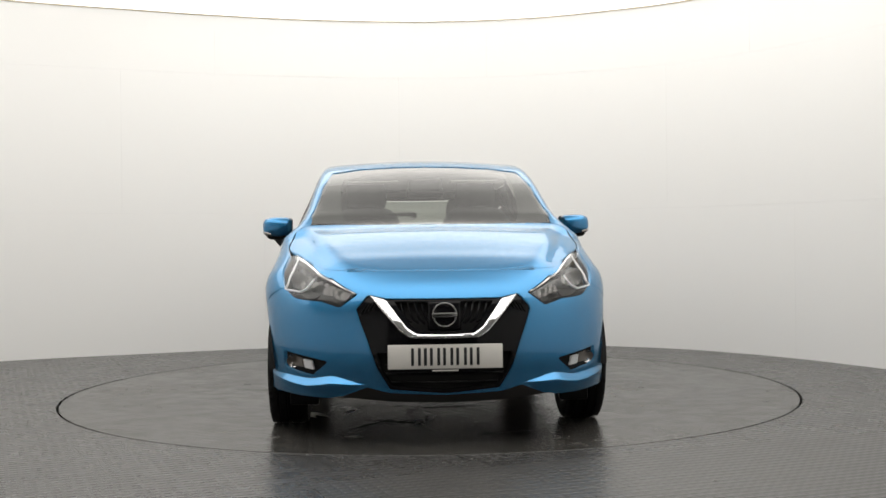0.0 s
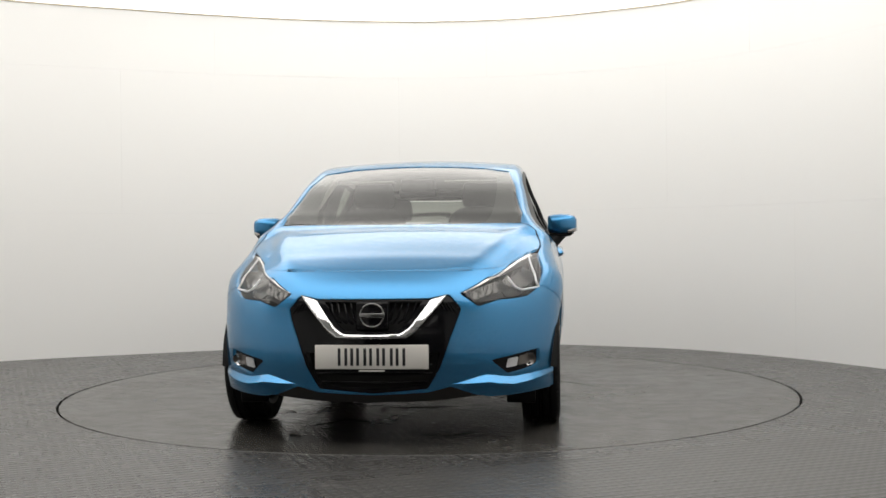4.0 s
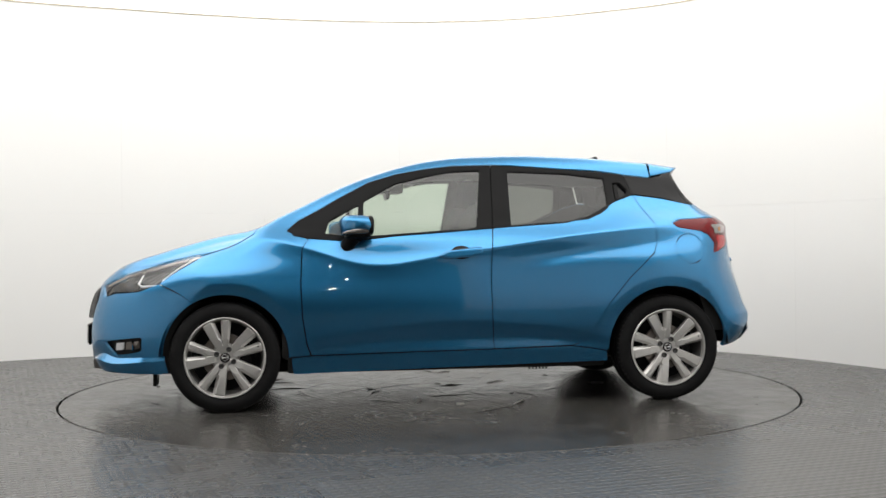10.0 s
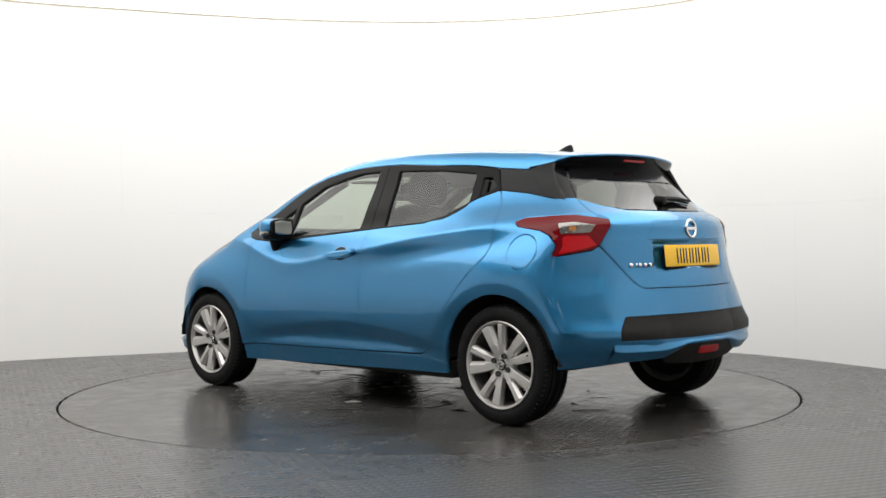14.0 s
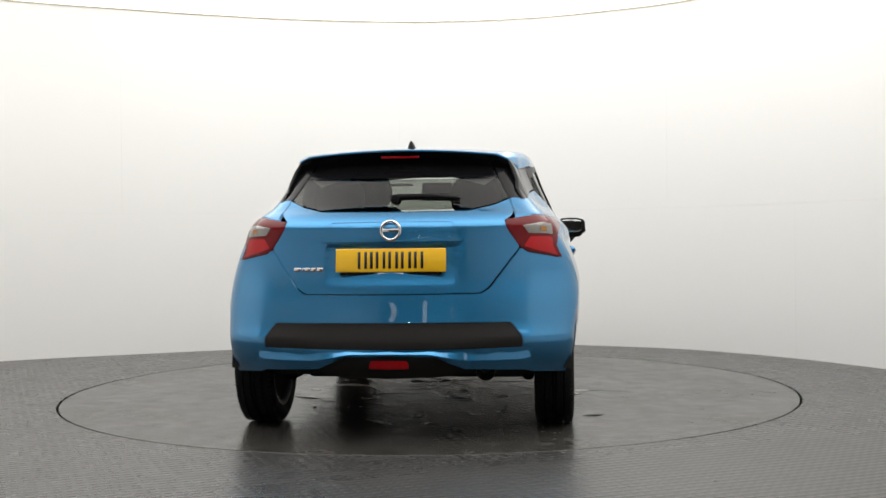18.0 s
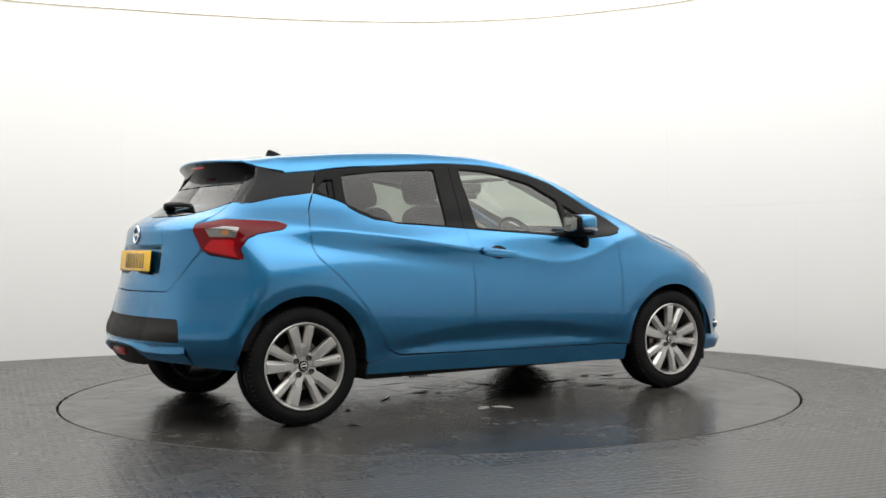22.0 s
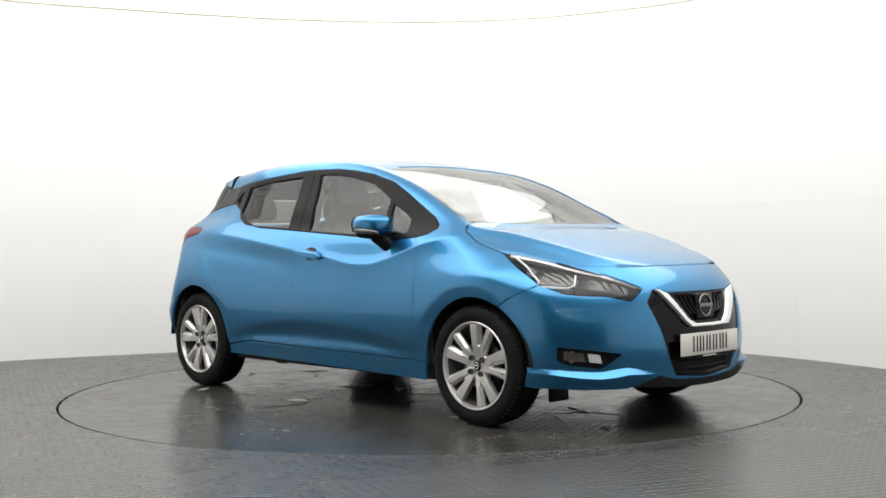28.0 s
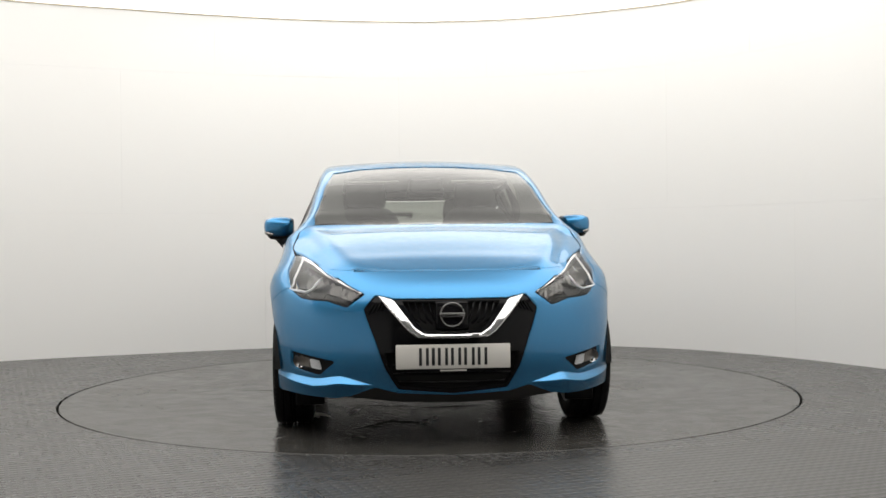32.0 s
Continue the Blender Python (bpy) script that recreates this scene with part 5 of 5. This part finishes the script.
part("deck", lathe([(0.001, 0), (1.0, 0), (2.233, 0), (2.236, -.003), (2.236, -.05)], 160, "z"), DECK, turntable, "round worn grey tread-plate deck")
rng = random.Random(5)
for i in range(26):
    a, r = rng.uniform(0, 6.28), rng.uniform(.1, 1.25)
    L, w = rng.uniform(.05, .26), rng.uniform(.008, .026)
    bm = bmesh.new()
    up = [bm.verts.new(((t - .5) * L, w * math.sin(math.pi * t) * rng.uniform(.7, 1.1), .0012 + .006 * math.sin(math.pi * t))) for t in np.linspace(0, 1, 9)]
    dn = [bm.verts.new(((t - .5) * L + .01 * rng.random(), -w * math.sin(math.pi * t) * rng.uniform(.4, 1.0), .001)) for t in np.linspace(0, 1, 9)]
    for k in range(8):
        bm.faces.new((dn[k], dn[k + 1], up[k + 1], up[k]))
    bmesh.ops.recalc_face_normals(bm, faces=bm.faces[:])
    o = part("loose_flake", bm, FILM if i % 6 == 1 else FILM_PALE, turntable)
    o.matrix_basis = pose(r * math.cos(a), 1.5 * r * math.sin(a), 0, 0, 0, rng.uniform(0, 360))
for i in range(22):
    a, r = rng.uniform(0, 6.28), rng.uniform(.0, 1.2)
    L, w, h, bend = rng.uniform(.12, .45), rng.uniform(.006, .016), rng.uniform(.0012, .003), rng.uniform(-.06, .06)
    bm = bmesh.new()
    rows = []
    for t in np.linspace(0, 1, 15):
        k = math.sin(math.pi * t) ** .6 * rng.uniform(.75, 1.0)
        y0 = bend * math.sin(math.pi * t) + rng.uniform(-.003, .003)
        rows.append([bm.verts.new(((t - .5) * L, y0 + w * c, h * k * math.cos(c * math.pi / 2) ** 2 + .0004)) for c in np.linspace(-1, 1, 7)])
    for p, q in zip(rows, rows[1:]):
        for k in range(6):
            bm.faces.new((p[k], q[k], q[k + 1], p[k + 1]))
    bmesh.ops.recalc_face_normals(bm, faces=bm.faces[:])
    o = part("wrinkle", smooth_all(bm, 80), DECK, turntable, "raised wrinkle in the worn floor sheet")
    o.matrix_basis = pose(r * math.cos(a), 1.6 * r * math.sin(a), 0, 0, 0, rng.uniform(0, 360))

wx = [-1.75, -3.6, -5.0, -5.7, -5.3, -3.48, -2.46, -1.79, -1.0, 0, .9, 1.58, 2.11, 2.47, 2.79, 3.06, 3.35, 3.6, 3.6, 3.2, 2.5, 1.75]
wy = [-6.3, -5.3, -3.6, -1.4, .8, 2.01, 2.48, 2.75, 2.98, 3.10, 2.98, 2.68, 2.35, 1.97, 1.53, 1.02, .3, -1.0, -2.8, -4.4, -5.6, -6.3]
tt = np.arange(len(wx))
fx, fy = curve(tt, wx), curve(tt, wy)
ss = np.linspace(0, len(wx) - 1, 900)
PX, PY = fx(ss), fy(ss)
run = np.concatenate([[0], np.cumsum(np.hypot(np.diff(PX), np.diff(PY)))])


def wall_at(s, out=0.0):
    x, y = np.interp(s, run, PX), np.interp(s, run, PY)
    dx, dy = np.interp(s + .05, run, PX) - np.interp(s - .05, run, PX), np.interp(s + .05, run, PY) - np.interp(s - .05, run, PY)
    k = math.hypot(dx, dy)
    return x - dy / k * out, y + dx / k * out


H_CEIL = 2.935
verts, faces = [], []
st = np.linspace(.06, run[-1] - .06, 420)
for s in st:
    for o, z in ((.0035, 0), (.0035, H_CEIL), (.10, H_CEIL), (.10, 0)):
        verts.append((*wall_at(s, o), z))
for i in range(len(st) - 1):
    for q in range(4):
        w = (q + 1) % 4
        faces.append((4 * i + q, 4 * i + w, 4 * i + 4 + w, 4 * i + 4 + q))
faces += [(0, 1, 2, 3), tuple(4 * (len(st) - 1) + k for k in (3, 2, 1, 0))]
wall = tagged(part("wall_curved", mesh_of("wall_curved", verts, faces, None, WALL_GAP)), "curved white boarded booth wall", "wall", kind="structure")
s0 = float(run[np.argmin(np.hypot(PX + 2.6, PY - 2.42))])
for row, (z0, z1, shift) in enumerate(((0, 1.2, 1.22), (1.2, 2.42, 0), (2.42, H_CEIL, .8))):
    joints = np.arange(s0 + shift - 2.44 * 8, run[-1], 2.44)
    joints = [.06] + [q for q in joints if .4 < q < run[-1] - .4] + [run[-1] - .06]
    for a, b in zip(joints, joints[1:]):
        bm = bmesh.new()
        cols = []
        for s in np.linspace(a + .0004, b - .0004, max(3, int((b - a) / .05))):
            cols.append([bm.verts.new((*wall_at(s, o), z)) for o, z in ((.0034, z0 + .0002), (.0, z0 + .0006), (.0, z1 - .0006), (.0034, z1 - .0002))])
        for p, q in zip(cols, cols[1:]):
            for k in range(3):
                bm.faces.new((p[k], q[k], q[k + 1], p[k + 1]))
        bmesh.ops.recalc_face_normals(bm, faces=bm.faces[:])
        part("wall_board", smooth_all(bm, 30), WALL_PAINT, wall)
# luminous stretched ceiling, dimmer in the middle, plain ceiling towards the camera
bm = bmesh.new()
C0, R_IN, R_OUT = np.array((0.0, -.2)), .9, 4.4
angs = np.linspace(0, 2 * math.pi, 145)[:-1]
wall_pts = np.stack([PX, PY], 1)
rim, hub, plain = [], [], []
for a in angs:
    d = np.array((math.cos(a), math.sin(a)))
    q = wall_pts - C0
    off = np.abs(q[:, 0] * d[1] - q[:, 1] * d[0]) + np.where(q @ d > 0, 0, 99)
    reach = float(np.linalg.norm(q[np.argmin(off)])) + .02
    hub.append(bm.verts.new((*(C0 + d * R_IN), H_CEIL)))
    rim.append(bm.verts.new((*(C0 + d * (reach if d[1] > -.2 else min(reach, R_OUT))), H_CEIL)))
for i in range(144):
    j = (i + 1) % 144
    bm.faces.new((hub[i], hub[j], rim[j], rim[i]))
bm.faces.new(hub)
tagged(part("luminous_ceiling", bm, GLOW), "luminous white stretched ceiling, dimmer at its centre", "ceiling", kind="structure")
tagged(part("ceiling_plain", box(-7, -7.2, H_CEIL + .012, 7, 4.5, H_CEIL + .05), WALL_PAINT), "plain white booth ceiling", "ceiling", kind="structure")
trim = bmesh.new()
cols = []
for s in np.linspace(.1, run[-1] - .1, 300):
    cols.append([trim.verts.new((*wall_at(s, o), z)) for o, z in ((-.0005, H_CEIL - .012), (-.008, H_CEIL - .010), (-.010, H_CEIL - .002))])
for p, q in zip(cols, cols[1:]):
    for k in range(2):
        trim.faces.new((p[k], q[k], q[k + 1], p[k + 1]))
tagged(part("ceiling_trim", smooth_all(trim, 30), EDGE), "thin cream edge profile round the luminous ceiling", "trim", kind="structure")
# the dim hall behind the camera
hall = bmesh.new()
for a, b in (((-9, -14), (9, -14)), ((-9, -14), (-9, 5)), ((9, -14), (9, 5)), ((-9, 5), (9, 5))):
    hall.faces.new([hall.verts.new(q) for q in ((*a, 0), (*b, 0), (*b, 4.2), (*a, 4.2))])
tagged(part("wall_hall", hall, HALL), "grey hall wall behind the camera", "wall", kind="structure")
tagged(part("ceiling_hall", box(-9, -14, 4.2, 9, 5, 4.3), HALL), "dark hall ceiling", "ceiling", kind="structure")
# three unseen fill panels, added to brighten the hall and what reflects it
lp = tagged(new("hall_fill"), "long unseen fill panel added to brighten the hall", "ceiling light", "hall ceiling lights")
part("frame", box(-.22, -1.55, .02, .22, 1.55, .09, .01), BLACK_SATIN, lp)
part("diffuser", box(-.19, -1.5, 0, .19, 1.5, .03, .005), PANEL, lp)
lp.matrix_basis = pose(-2.4, -10.3, 4.1)
copy_thing(lp, pose(0, -10.3, 4.1))
copy_thing(lp, pose(2.4, -10.3, 4.1))
spot = tagged(new("spotlight"), "small black ceiling spotlight, switched on", "spotlight", "hall spotlights")
part("can", lathe([(.001, .25), (.05, .25), (.06, .05), (.06, 0), (.05, 0), (.045, .03)], 20, "z"), BLACK_SATIN, spot)
part("lamp_face", lathe([(.001, .012), (.034, .012)], 20, "z"), SPOT_GLOW, spot)
spot.matrix_basis = pose(-1.5, -8.2, 3.6, 35)
for x, y, z in ((-.9, -8.4, 3.5), (-.3, -8.2, 3.6), (.35, -8.3, 3.55), (1.0, -8.5, 3.5), (1.5, -8.2, 3.6), (-1.2, -9.8, 3.2), (0.2, -9.9, 3.2), (1.3, -9.8, 3.2), (-.5, -11, 3.0), (.8, -11, 3.0), (-2.6, -12.4, 3.3), (-1.9, -12.9, 2.9), (-1.2, -12.2, 2.6), (-.6, -13.2, 3.1), (.1, -12.6, 2.5), (.9, -13.1, 2.9), (1.6, -12.3, 2.6), (2.3, -12.8, 3.1), (3.0, -12.5, 2.7), (-3.2, -12.9, 2.6), (-2.2, -11.2, 3.4), (2.0, -11.0, 3.5)):
    copy_thing(spot, pose(x, y, z, 35))


def motions():
    rows = [(0, 2.89), (2.3, 2.89), (2.5, 2.75), (3, 1.34), (3.5, -1.75), (4, -6.4), (4.5, -12.0), (5, -18.15), (5.5, -24.55)]
    rows += [(t / 2, -24.55 - 12.961 * (t / 2 - 5.5)) for t in range(12, 61)]
    rows += [(30.5, -347.58), (31, -352.15), (31.5, -354.85), (32, -356.12)]
    walk(car, [(t, pose(0, 0, 0, 0, 0, a) @ pose(*OFFSET, 0)) for t, a in rows])
    walk(turntable, [(t, pose(0, 0, 0, 0, 0, a)) for t, a in rows])


motions()
